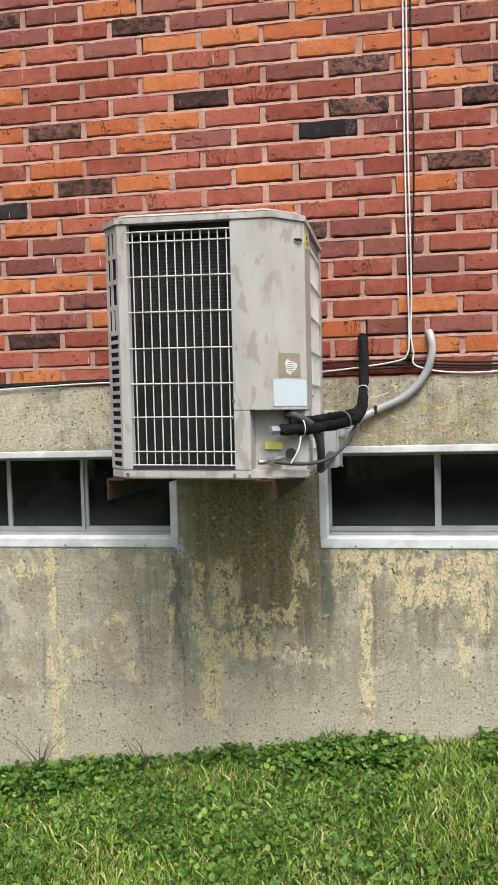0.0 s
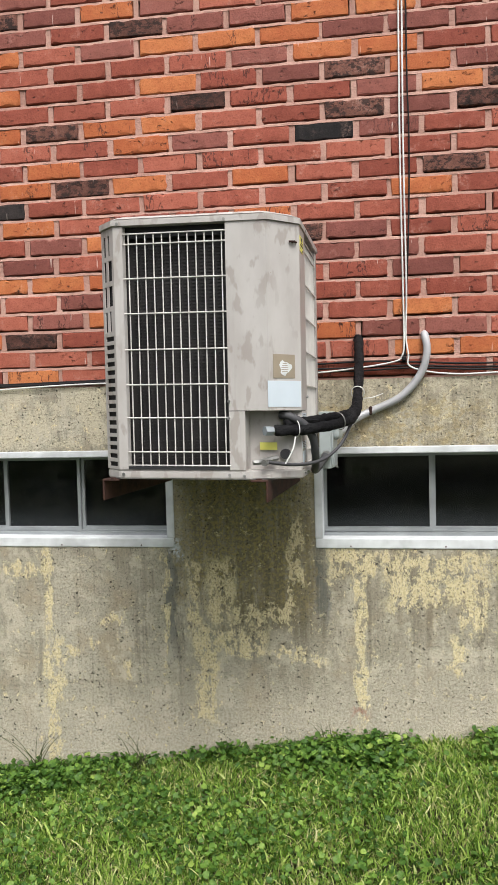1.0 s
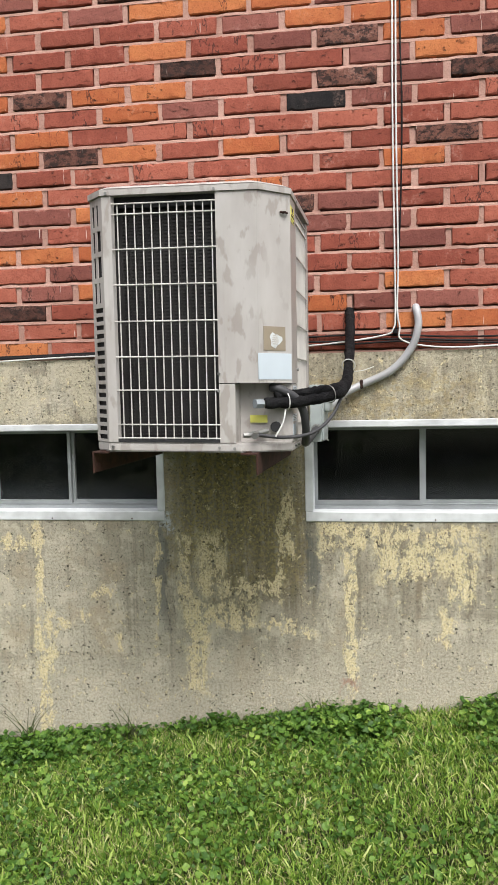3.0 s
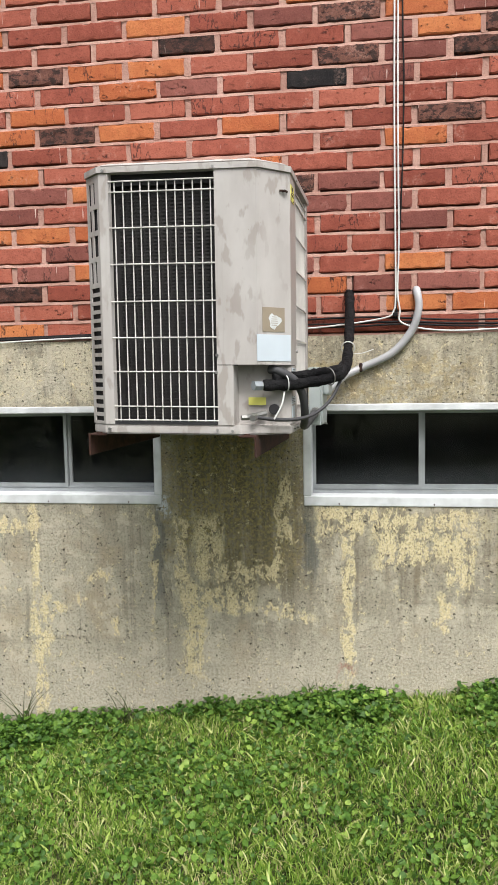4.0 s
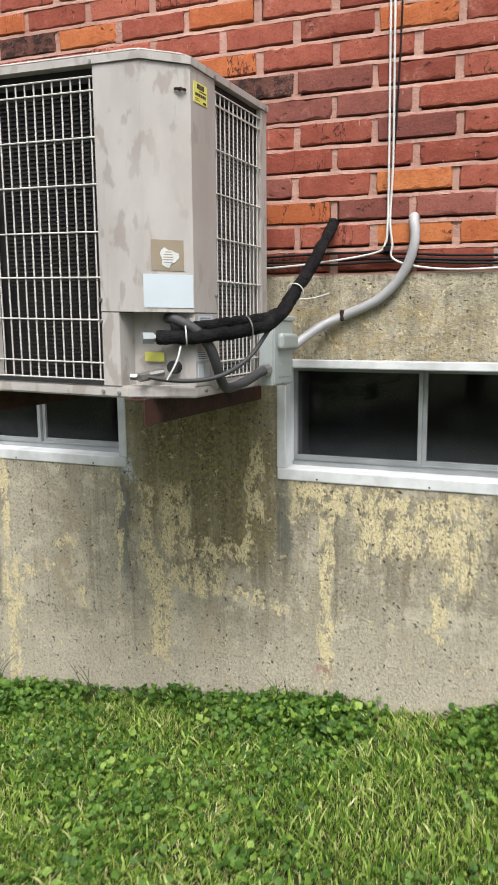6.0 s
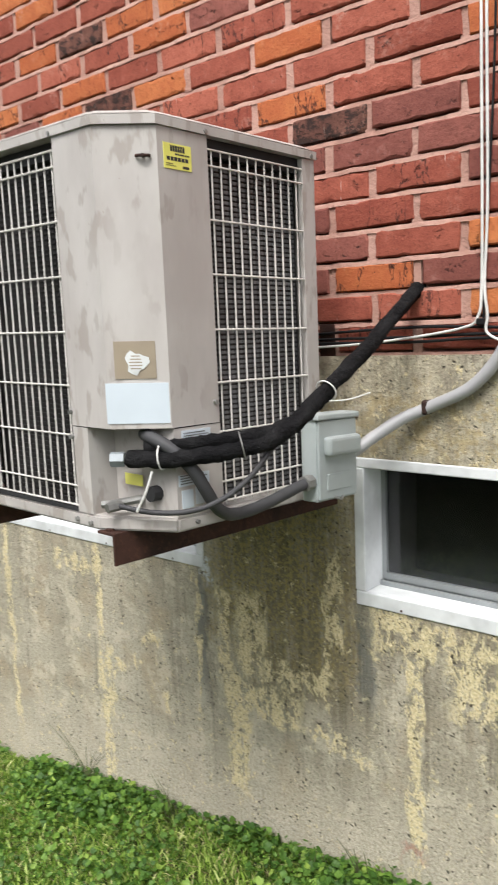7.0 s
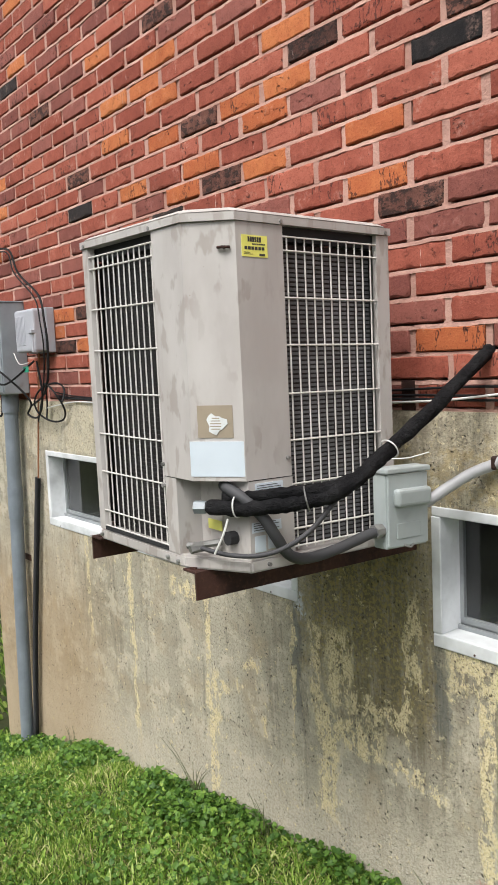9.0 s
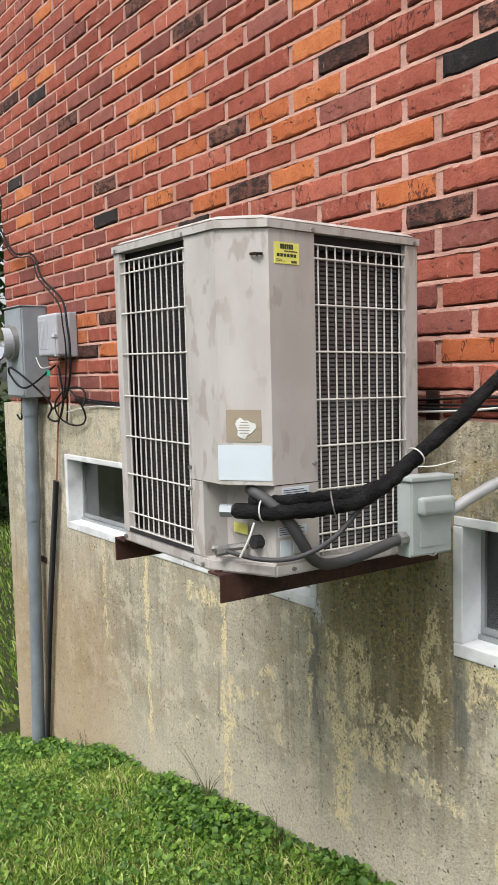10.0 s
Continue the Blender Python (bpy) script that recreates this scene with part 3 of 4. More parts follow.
def build_window(number, x0, x1, mullions):
    """White wooden frame in a deep opening, aluminium sliding panes behind."""
    win = thing("window_%d" % number, "long low basement window with white frame and dusty sliding panes", "window", kind="structure", at=((x0 + x1) / 2, 0.05, WIN_Z0))
    f, d = 0.026, 0.088
    frame_ob = None
    for name, b in (("sill", (x0, x1, -0.004, d, WIN_Z0 - 0.004, WIN_Z0 + 0.03)), ("head", (x0, x1, -0.003, d, WIN_Z1 - 0.022, WIN_Z1 + 0.002)),
                    ("jamb", (x0 - 0.002, x0 + f, -0.003, d, WIN_Z0 + 0.03, WIN_Z1 - 0.022)), ("jamb", (x1 - f, x1 + 0.002, -0.003, d, WIN_Z0 + 0.03, WIN_Z1 - 0.022))):
        part("window_" + name, box(*b, 0.003, 2), WHITE, win)
    # added near-black sheets that put shade on the reveal behind the panes
    for name, b in (("shade_liner", (x0 - 0.001, x1 + 0.001, 0.1, 0.245, WIN_Z0 - 0.001, WIN_Z0 + 0.02)), ("shade_liner", (x0 - 0.001, x1 + 0.001, 0.1, 0.245, WIN_Z1 - 0.02, WIN_Z1 + 0.001)),
                    ("shade_liner", (x0 - 0.001, x0 + 0.02, 0.1, 0.245, WIN_Z0 + 0.02, WIN_Z1 - 0.02)), ("shade_liner", (x1 - 0.02, x1 + 0.001, 0.1, 0.245, WIN_Z0 + 0.02, WIN_Z1 - 0.02))):
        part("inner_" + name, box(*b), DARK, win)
    for k in range(6):
        xn = x0 + 0.12 + (x1 - x0 - 0.24) * k / 5
        part("nail", tube([(xn, -0.0052, WIN_Z0 + 0.004), (xn, 0.0, WIN_Z0 + 0.004)], 0.003, 6), RUST, win)
    # track along the sill
    bm = bmesh.new()
    add_box(bm, x0 + f, x1 - f, 0.06, 0.066, WIN_Z0 + 0.03, WIN_Z0 + 0.042)
    add_box(bm, x0 + f, x1 - f, 0.072, 0.086, WIN_Z0 + 0.03, WIN_Z0 + 0.047)
    part("sill_track", bm, ALU, win, "dull aluminium sliding track")
    edges = [x0 + f, *mullions, x1 - f]
    zb, zt = WIN_Z0 + 0.047, WIN_Z1 - 0.024
    for i, (a, b) in enumerate(zip(edges, edges[1:])):
        y = 0.070 + 0.014 * (i % 2)
        w = 0.011
        bm = add_plate(bmesh.new(), [a, a + w, b - w, b], [zb - 0.004, zb + 0.012, zt - 0.012, zt], {(1, 1)}, lambda u, v, dd: (u, y if dd == 0 else y + 0.012, v))
        sash = part("sash_frame", bm, ALU, win, "dull aluminium sash")
        pane = part("pane", box(a + w, b - w, y + 0.005, y + 0.008, zb + 0.012, zt - 0.012), GLASS, win)
        pane.visible_shadow = False
    return win


build_window(1, *WINDOWS[0], (-1.93, -1.43, -1.134))
build_window(2, *WINDOWS[1], (0.139, 0.54, 1.04))

# ---- the outdoor unit ----
setting = on_brackets
FX0, FX1 = -0.715, -0.30       # front face between the two bevelled corners
FY, SX = -0.65, -0.222         # front plane and side plane
CORNER = (-0.222, -0.58)
LX, LY = -0.768, -0.597        # left edge of the louvred corner
BACK_Y = -0.178
UZ0, UZ1 = 0.906, 1.573
OUTLINE = [(FX0, FY), (FX1, FY), CORNER, (SX, BACK_Y), (LX, BACK_Y), (LX, LY)]
BARS = (1.5545, 1.528, 1.438, 1.346, 1.251, 1.158, 1.07, 0.979, 0.943)


def build_unit():
    unit = thing("air_conditioner", "wall-hung beige outdoor air conditioner with wire grilles, smeared and weathered", "air conditioner", at=(-0.495, -0.41, UZ0))
    base_line = [(FX0, FY), (-0.352, FY), (SX, -0.577), (SX, BACK_Y), (LX, BACK_Y), (LX, LY)]
    bm = add_prism(bmesh.new(), base_line, UZ0, UZ0 + 0.026)
    bmesh.ops.bevel(bm, geom=[e for e in bm.edges], offset=0.004, segments=2, affect="EDGES")
    part("base_pan", bm, BEIGE, unit)
    grown = [(x + (0.004 if x > -0.5 else -0.004), y - (0.004 if y < -0.3 else -0.004)) for x, y in OUTLINE]
    bm = add_prism(bmesh.new(), grown, UZ1 + 0.003, UZ1 + 0.018)
    cap = part("top_cap", bm, BEIGE, unit)
    bm = add_prism(bmesh.new(), grown, UZ1 + 0.0182, UZ1 + 0.031, 0.03)
    bmesh.ops.bevel(bm, geom=[e for e in bm.edges], offset=0.006, segments=3, affect="EDGES")
    part("cap_crown", bm, BEIGE, cap)
    # folded panel round the service corner
    bm = add_sheet(bmesh.new(), [(-0.412, FY + 0.004), (-0.412, FY), (FX1, FY), CORNER, (SX, -0.468), (SX - 0.004, -0.468)], 1.088, UZ1 + 0.002)
    corner = part("corner_panel", bm, BEIGE, unit)
    under = [(-0.366, FY + 0.003), (FX1 + 0.001, FY + 0.003), (CORNER[0] - 0.003, CORNER[1] + 0.001), (-0.224, -0.47), (-0.366, -0.47)]
    part("panel_floor", add_prism(bmesh.new(), under, 1.090, 1.093), BEIGE, corner)
    bm = add_sheet(bmesh.new(), [(-0.412, FY + 0.004), (-0.412, FY + 0.001), (-0.368, FY + 0.001), (-0.366, -0.592)], UZ0 + 0.026, 1.086)
    part("front_post", bm, BEIGE, unit)
    bm = add_sheet(bmesh.new(), [(-0.366, -0.594), (-0.30, -0.588), (-0.225, -0.575)], UZ0 + 0.026, 1.089)
    part("valve_plate", bm, BEIGE, unit)
    bm = add_sheet(bmesh.new(), [(-0.228, -0.576), (-0.223, -0.576), (-0.223, -0.466)], UZ0 + 0.026, 1.086)
    part("side_panel", bm, BEIGE, unit)
    bm = add_sheet(bmesh.new(), [(SX - 0.012, -0.214), (SX, -0.214), (SX, BACK_Y), (LX, BACK_Y)], UZ0 + 0.026, UZ1 + 0.002)
    part("rear_panel", bm, BEIGE, unit)
    # strip along the left of the front grille
    bm = add_sheet(bmesh.new(), [(FX0, FY), (-0.690, FY), (-0.686, FY + 0.014)], UZ0 + 0.026, UZ1 + 0.002)
    part("front_stile", bm, BEIGE, unit)
    # strip coloured near black as the shadow gap below the front grille
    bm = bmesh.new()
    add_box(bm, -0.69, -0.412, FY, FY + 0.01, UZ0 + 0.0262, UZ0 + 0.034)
    part("front_gap_shade", bm, DARK, unit, "near-black strip for the shadow gap under the grille")
    # louvred left corner: plain openings above, short slots below
    run = math.hypot(FX0 - LX, FY - LY)
    us = [0, run * 0.17, run * 0.36, run * 0.52, run * 0.68, run * 0.84, run]
    z, zs, holes = UZ1 - 0.016, [UZ1 + 0.002, UZ1 - 0.016], set()
    for k in range(4):
        zs += [z - 0.054, z - 0.067]
        j = 1 + 2 * k
        holes |= {(1, j), (3, j)}
        if k in (1, 2):
            holes.discard((1, j))
            holes |= {(1, j), (4, j)}
        z -= 0.067
    n0 = len(zs) - 1
    for k in range(16):
        zs += [z - 0.0125, z - 0.0225]
        holes |= {(i, n0 + 2 * k) for i in (1, 2, 3, 4)}
        z -= 0.0225
    zs = [v for v in zs if v > UZ0 + 0.03] + [UZ0 + 0.026]
    ux, uy = (FX0 - LX) / run, (FY - LY) / run
    nx, ny = -uy, ux
    bm = add_plate(bmesh.new(), us, zs, {h for h in holes if h[1] < len(zs) - 2}, lambda u, v, d: (LX + ux * u + nx * 0.003 * d, LY + uy * u + ny * 0.003 * d, v))
    part("louvred_corner", bm, BEIGE, unit, "beige corner strip with cut-out openings and short slots")
    bm = add_sheet(bmesh.new(), [(LX, BACK_Y), (LX, -0.50)], UZ0 + 0.026, UZ1 + 0.002)
    part("left_stile", bm, BEIGE, unit)
    # coil of stacked fins behind the grilles
    bm = bmesh.new()
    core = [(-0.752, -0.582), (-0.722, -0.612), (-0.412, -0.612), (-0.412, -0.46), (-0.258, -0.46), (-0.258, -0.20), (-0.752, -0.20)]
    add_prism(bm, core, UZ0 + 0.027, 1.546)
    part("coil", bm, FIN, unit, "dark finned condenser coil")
    bm = bmesh.new()
    for k in range(65):
        zz = UZ0 + 0.034 + k * 0.0092
        for q in range(12):
            x0 = -0.6735 + 0.0229 * q
            add_box(bm, x0 + 0.001, min(x0 + 0.0185, -0.4125), -0.6165, -0.6125, zz, zz + 0.004)
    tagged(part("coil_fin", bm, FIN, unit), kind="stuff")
    bm = bmesh.new()
    for k in range(65):
        zz = UZ0 + 0.034 + k * 0.0092
        for q in range(11):
            y0 = -0.4535 + 0.0226 * q
            add_box(bm, -0.2575, -0.2535, y0 + 0.001, y0 + 0.0185, zz, zz + 0.0055)
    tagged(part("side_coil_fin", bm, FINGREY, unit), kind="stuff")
    # boxes added in near black for the shade between cap and grilles
    part("cap_gap_shade", box(-0.70, -0.413, -0.628, -0.60, 1.548, UZ1 + 0.0028), DARK, unit, "near-black box as painted shade under the cap")
    part("cap_gap_shade", box(-0.25, -0.236, -0.467, -0.20, 1.548, UZ1 + 0.0028), DARK, unit, "near-black box as painted shade under the cap")
    # dark sheet added so that the corner's slots look shaded inside
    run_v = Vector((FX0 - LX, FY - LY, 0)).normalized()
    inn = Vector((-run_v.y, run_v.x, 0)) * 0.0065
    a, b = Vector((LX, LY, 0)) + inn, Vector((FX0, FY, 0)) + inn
    part("slot_shade", add_sheet(bmesh.new(), [(a.x + 0.001, a.y), (b.x, b.y)], UZ0 + 0.03, UZ1), DARK, unit, "added near-black sheet as shade behind the slots")
    # wire grilles
    bm = bmesh.new()
    for i in range(12):
        x = -0.6745 + 0.0229 * i
        add_tube(bm, [(x, FY + 0.005, 0.936), (x, FY + 0.005, 1.553)], 0.0017, 6)
    for z in BARS:
        add_tube(bm, [(-0.690, FY + 0.002, z), (-0.410, FY + 0.002, z)], 0.0019, 6)
    part("front_grille", bm, WIRE, unit, "light enamelled wire grille")
    bm = bmesh.new()
    for i in range(11):
        y = -0.4545 + 0.0226 * i
        add_tube(bm, [(SX - 0.005, y, 0.936), (SX - 0.005, y, 1.553)], 0.0017, 6)
    for z in BARS:
        add_tube(bm, [(SX - 0.002, -0.468, z), (SX - 0.002, -0.212, z)], 0.0019, 6)
    part("side_grille", bm, WIRE, unit, "light enamelled wire grille")
    bm = bmesh.new()
    for i in range(12):
        y = -0.47 + 0.0229 * i
        add_tube(bm, [(LX + 0.004, y, 0.936), (LX + 0.004, y, 1.553)], 0.0017, 4)
    part("left_grille", bm, WIRE, unit, "light enamelled wire grille")
    # screws
    for p in ((-0.702, FY, 1.581), (-0.414, FY, 1.581), (-0.411, FY, 1.112), (-0.413, FY, 1.068), (-0.704, FY, 0.919), (-0.413, FY, 0.919), (-0.372, FY, 0.917)):
        part("screw", tube([(p[0], p[1] - 0.006, p[2]), (p[0], p[1] + 0.002, p[2])], 0.0042, 6), STEEL, unit)
    for p in ((SX, -0.474, 1.581), (SX, -0.190, 1.581), (SX, -0.478, 1.125), (SX, -0.474, 1.058), (SX, -0.535, 0.919), (SX, -0.475, 0.919)):
        part("screw", tube([(p[0] - 0.002, p[1], p[2]), (p[0] + 0.006, p[1], p[2])], 0.0042, 6), STEEL, unit)
    # stickers on the bevelled face
    ax, ay = FX1, FY
    length = math.hypot(CORNER[0] - ax, CORNER[1] - ay)
    dx, dy = (CORNER[0] - ax) / length, (CORNER[1] - ay) / length
    px, py = dy, -dx

    def face(name, u0, u1, z0, z1, mat, lift, label, parent=unit):
        bm = bmesh.new()
        add_plate(bm, [u0, u1], [z0, z1], set(), lambda u, v, d: (ax + dx * u + px * lift * (1 - d), ay + dy * u + py * lift * (1 - d), v))
        return part(name, bm, mat, parent, label)

    face("white_sticker", -0.004, length - 0.002, 1.097, 1.165, STICKER, 0.0014, "blank faded white sticker")
    glue = face("glue_patch", 0.014, length - 0.021, 1.172, 1.234, GLUE, 0.0012, "brown glue patch of a torn label")
    bm = bmesh.new()
    rim = []
    for k in range(16):
        a = 2 * math.pi * k / 16
        r = 0.019 * (1 + 0.22 * math.sin(3 * a + 1) + 0.1 * math.sin(7 * a))
        u, v = 0.051 + r * math.cos(a), 1.199 + r * 0.95 * math.sin(a)
        rim.append(bm.verts.new((ax + dx * u + px * 0.0026, ay + dy * u + py * 0.0026, v)))
    bm.faces.new(rim)
    scrap = part("label_scrap", bm, FOIL, glue, "torn silvery scrap of a label")
    bm = bmesh.new()
    for k in range(5):
        v0 = 1.188 + k * 0.0052
        h0 = 0.013 - abs(k - 1.5) * 0.002
        add_plate(bm, [0.051 - h0, 0.051 + h0 * 0.8], [v0, v0 + 0.0018], set(), lambda u, v, d: (ax + dx * u + px * (0.0030 - 0.0003 * d), ay + dy * u + py * (0.0030 - 0.0003 * d), v))
    part("label_print", bm, GLUE, scrap)
    # small rusty bracket stub near the top
    bm = bmesh.new()
    u = 0.082
    p = Vector((ax + dx * u, ay + dy * u, 1.527))
    o = Vector((px, py, 0))
    add_tube(bm, [p - Vector((dx, dy, 0)) * 0.012 + o * 0.003, p + o * 0.008, p + Vector((dx, dy, 0)) * 0.012 + o * 0.003], 0.0028, 6)
    add_tube(bm, [p, p + o * 0.012], 0.003, 6)
    part("wire_clip", bm, RUST, unit, "rusty broken wire clip")
    # dealer's yellow label on the side
    yl = part("yellow_label", box(SX, SX + 0.0013, -0.567, -0.507, 1.511, 1.551), YELLOW, unit, "yellow dealer label with black print")
    bm = bmesh.new()
    for y0, y1, z0, z1 in ((-0.553, -0.521, 1.5385, 1.548), (-0.543, -0.511, 1.5335, 1.536), (-0.561, -0.513, 1.524, 1.530), (-0.563, -0.541, 1.5155, 1.5165), (-0.563, -0.545, 1.5185, 1.5195), (-0.527, -0.510, 1.5135, 1.5175)):
        cuts = 1 if y1 - y0 < 0.02 else 6
        w = (y1 - y0) / cuts
        for k in range(cuts):
            add_box(bm, SX + 0.0013, SX + 0.0017, y0 + k * w, y0 + (k + 0.8) * w, z0, z1)
    part("label_print", bm, INK, yl, "black print")
    # rating labels low on the side
    for y0, y1, z0, z1 in ((-0.560, -0.492, 1.058, 1.081), (-0.572, -0.50, 0.985, 1.005), (-0.566, -0.540, 0.946, 0.978), (-0.534, -0.512, 0.949, 0.980)):
        lab = part("rating_label", box(-0.223, -0.2217, y0, y1, z0, z1), STICKER, unit, "small white rating label")
        if z1 - z0 < 0.028:
            bm = bmesh.new()
            for k in range(4):
                zz = z0 + 0.004 + k * 0.0045
                add_box(bm, -0.2217, -0.2213, y0 + 0.004, y1 - 0.006 - 0.008 * (k % 2), zz, zz + 0.0014)
            part("label_print", bm, INK, lab)
    part("caution_label", box(-0.338, -0.290, -0.597, -0.5955, 0.983, 1.003), YELLOW, unit, "small yellow caution label")
    # service valves
    v1 = part("suction_valve", tube([(-0.316, -0.642, 1.034), (-0.298, -0.626, 1.034)], 0.0132, 6), METERGREY, unit, "zinc hexagonal valve cap")
    part("valve_stem", tube([(-0.302, -0.625, 1.034), (-0.275, -0.613, 1.034)], 0.009, 8), STEEL, v1)
    v2 = part("liquid_valve", tube([(-0.350, -0.640, 0.951), (-0.336, -0.634, 0.951)], 0.0075, 6), STEEL, unit, "zinc valve with two hexagonal caps")
    part("valve_body", tube([(-0.338, -0.634, 0.951), (-0.290, -0.598, 0.962)], 0.0075, 8), STEEL, v2)
    part("valve_cap", tube([(-0.317, -0.656, 0.951), (-0.312, -0.628, 0.953)], 0.009, 6), STEEL, v2)
    part("pipe_grommet", tube([(-0.268, -0.60, 0.972), (-0.268, -0.565, 0.972)], 0.014, 10), DARK, unit)
    return unit


build_unit()


def build_bracket(x, side):
    """Angle-iron arm: an upright leg, a flat leg for the unit and a post on the wall."""
    ob = thing("wall_bracket", "rusty brown angle-iron bracket carrying the air conditioner", "bracket", "brackets under the air conditioner", at=(x, 0, 0.85))
    bm = bmesh.new()
    add_box(bm, x - 0.0025, x + 0.0025, -0.652, 0.0, 0.848, 0.9055, 0.0008)
    a, b = sorted((x + 0.0026 * side, x + 0.045 * side))
    add_box(bm, a, b, -0.652, 0.0, 0.9005, 0.9056, 0.0008)
    part("arm", bm, RUST, ob)
    bm = bmesh.new()
    a, b = sorted((x + 0.003 * side, x + 0.045 * side))
    add_box(bm, a, b, -0.006, -0.001, 0.80, 1.26, 0.0008)
    part("wall_leg", bm, RUST, ob)
    part("bolt", tube([((a + b) / 2, -0.64, 0.900), ((a + b) / 2, -0.64, 0.909)], 0.008, 6), RUST, ob)
    return ob


build_bracket(-0.311, -1)
build_bracket(-0.762, 1)

# ---- pipes and boxes beside the unit ----
setting = between
lineset = thing("refrigerant_pipe", "pipe wrapped in black foam and tied with white wire", "pipe", at=(-0.114, 0.0, 1.33))
main_line = [(-0.116, 0.03, 1.338), (-0.114, -0.01, 1.322), (-0.103, -0.16, 1.237), (-0.091, -0.33, 1.143), (-0.085, -0.42, 1.092), (-0.096, -0.478, 1.064), (-0.130, -0.522, 1.052), (-0.180, -0.563, 1.042), (-0.232, -0.598, 1.036), (-0.292, -0.622, 1.034)]
part("foam_sleeve", tube(main_line, 0.0145, 14, 0.2, 3), FOAM, lineset, smooth=True)
second = [(-0.095, -0.31, 1.140), (-0.092, -0.40, 1.092), (-0.105, -0.465, 1.072), (-0.135, -0.51, 1.066), (-0.185, -0.548, 1.058), (-0.232, -0.575, 1.052), (-0.27, -0.60, 1.048)]
part("second_sleeve", tube([(x + 0.004, y - 0.006, z + 0.006) for x, y, z in second], 0.0115, 12, 0.22, 5), FOAM, lineset, smooth=True)
for p, d, r, mat, label in (((-0.091, -0.33, 1.143), (0.07, -0.87, -0.48), 0.0195, WHITECABLE, "white wire tie"), ((-0.235, -0.596, 1.040), (-0.85, -0.5, -0.06), 0.0215, WHITECABLE, "white wire tie"), ((-0.125, -0.512, 1.058), (-0.66, -0.72, -0.2), 0.0235, STEEL, "metal tie")):
    d = Vector(d).normalized()
    a = d.cross(Vector((0, 0, 1))).normalized()
    b = a.cross(d)
    part("tie", tube([Vector(p) + (a * math.cos(t) + b * math.sin(t)) * r for t in [2 * math.pi * k / 12 for k in range(13)]], 0.0016, 6), mat, lineset, label)
part("tie_tail", tube([(-0.078, -0.338, 1.125), (-0.05, -0.32, 1.128), (-0.018, -0.30, 1.140)], 0.0013, 6), WHITECABLE, lineset)
part("tie_tail", tube([(-0.236, -0.618, 1.018), (-0.242, -0.628, 0.985), (-0.262, -0.635, 0.948)], 0.0022, 6), WHITECABLE, lineset)

liquid = thing("liquid_line", "thin grey refrigerant line looping from valve to wrapped pipe", "pipe", at=(-0.32, -0.602, 0.962))
part("line", tube([(-0.312, -0.637, 0.953), (-0.25, -0.612, 0.945), (-0.19, -0.58, 0.949), (-0.15, -0.545, 0.967), (-0.118, -0.51, 1.0), (-0.097, -0.475, 1.045), (-0.09, -0.45, 1.07)], 0.0048, 8), GREYCABLE, liquid, smooth=True)

whip = thing("power_whip", "dark flexible electrical conduit from the unit to the disconnect box", "conduit", at=(-0.24, -0.57, 1.075))
part("hose", tube([(-0.280, -0.594, 1.076), (-0.255, -0.600, 1.072), (-0.215, -0.585, 1.05), (-0.196, -0.56, 1.015), (-0.192, -0.537, 0.977), (-0.195, -0.505, 0.938), (-0.203, -0.456, 0.920), (-0.204, -0.38, 0.928), (-0.200, -0.30, 0.948), (-0.199, -0.262, 0.955)], 0.0115, 10, 0.03), DARKCONDUIT, whip, smooth=True)
part("connector", tube([(-0.199, -0.272, 0.954), (-0.199, -0.250, 0.956)], 0.0155, 8), STEEL, whip, "zinc connector nut")


def build_disconnect():
    ob = thing("disconnect_box", "grey metal electrical disconnect box beside the unit", "electrical box", at=(-0.2, -0.186, 0.915))
    part("body", box(-0.2215, -0.184, -0.25, -0.122, 0.915, 1.078, 0.003, 2), GREYBOX, ob)
    bm = box(-0.2218, -0.174, -0.255, -0.117, 1.078, 1.090, 0.003, 2)
    part("lid_hood", bm, GREYBOX, ob)
    cover = part("cover", box(-0.184, -0.178, -0.248, -0.124, 0.919, 1.077, 0.0025, 2), GREYBOX, ob)
    bm = box(-0.180, -0.160, -0.236, -0.128, 1.006, 1.046, 0.009, 3)
    part("cover_bulge", bm, GREYBOX, cover)
    part("embossed_plate", box(-0.1785, -0.1765, -0.225, -0.15, 0.936, 0.970, 0.0012), GREYBOX, cover)
    part("hasp", tube([(-0.176, -0.205, 0.921), (-0.171, -0.19, 0.917), (-0.176, -0.175, 0.921)], 0.002, 6), STEEL, cover)
    return ob


build_disconnect()
conduit = thing("power_conduit", "grey flexible conduit curving from the brick wall to the box", "conduit", at=(0.10, 0.0, 1.34))
part("hose", tube([(0.100, 0.035, 1.338), (0.101, -0.004, 1.334), (0.108, -0.016, 1.28), (0.086, -0.018, 1.208), (0.023, -0.018, 1.137), (-0.076, -0.020, 1.091), (-0.125, -0.038, 1.068), (-0.165, -0.075, 1.034), (-0.190, -0.104, 1.008), (-0.197, -0.126, 1.0)], 0.0125, 12, 0.02), CONDUIT, conduit, smooth=True)
bm = bmesh.new()
add_box(bm, -0.082, -0.070, -0.0345, 0.0, 1.078, 1.108, 0.004)
part("clamp", bm, RUST, conduit, "rusty pipe clamp")

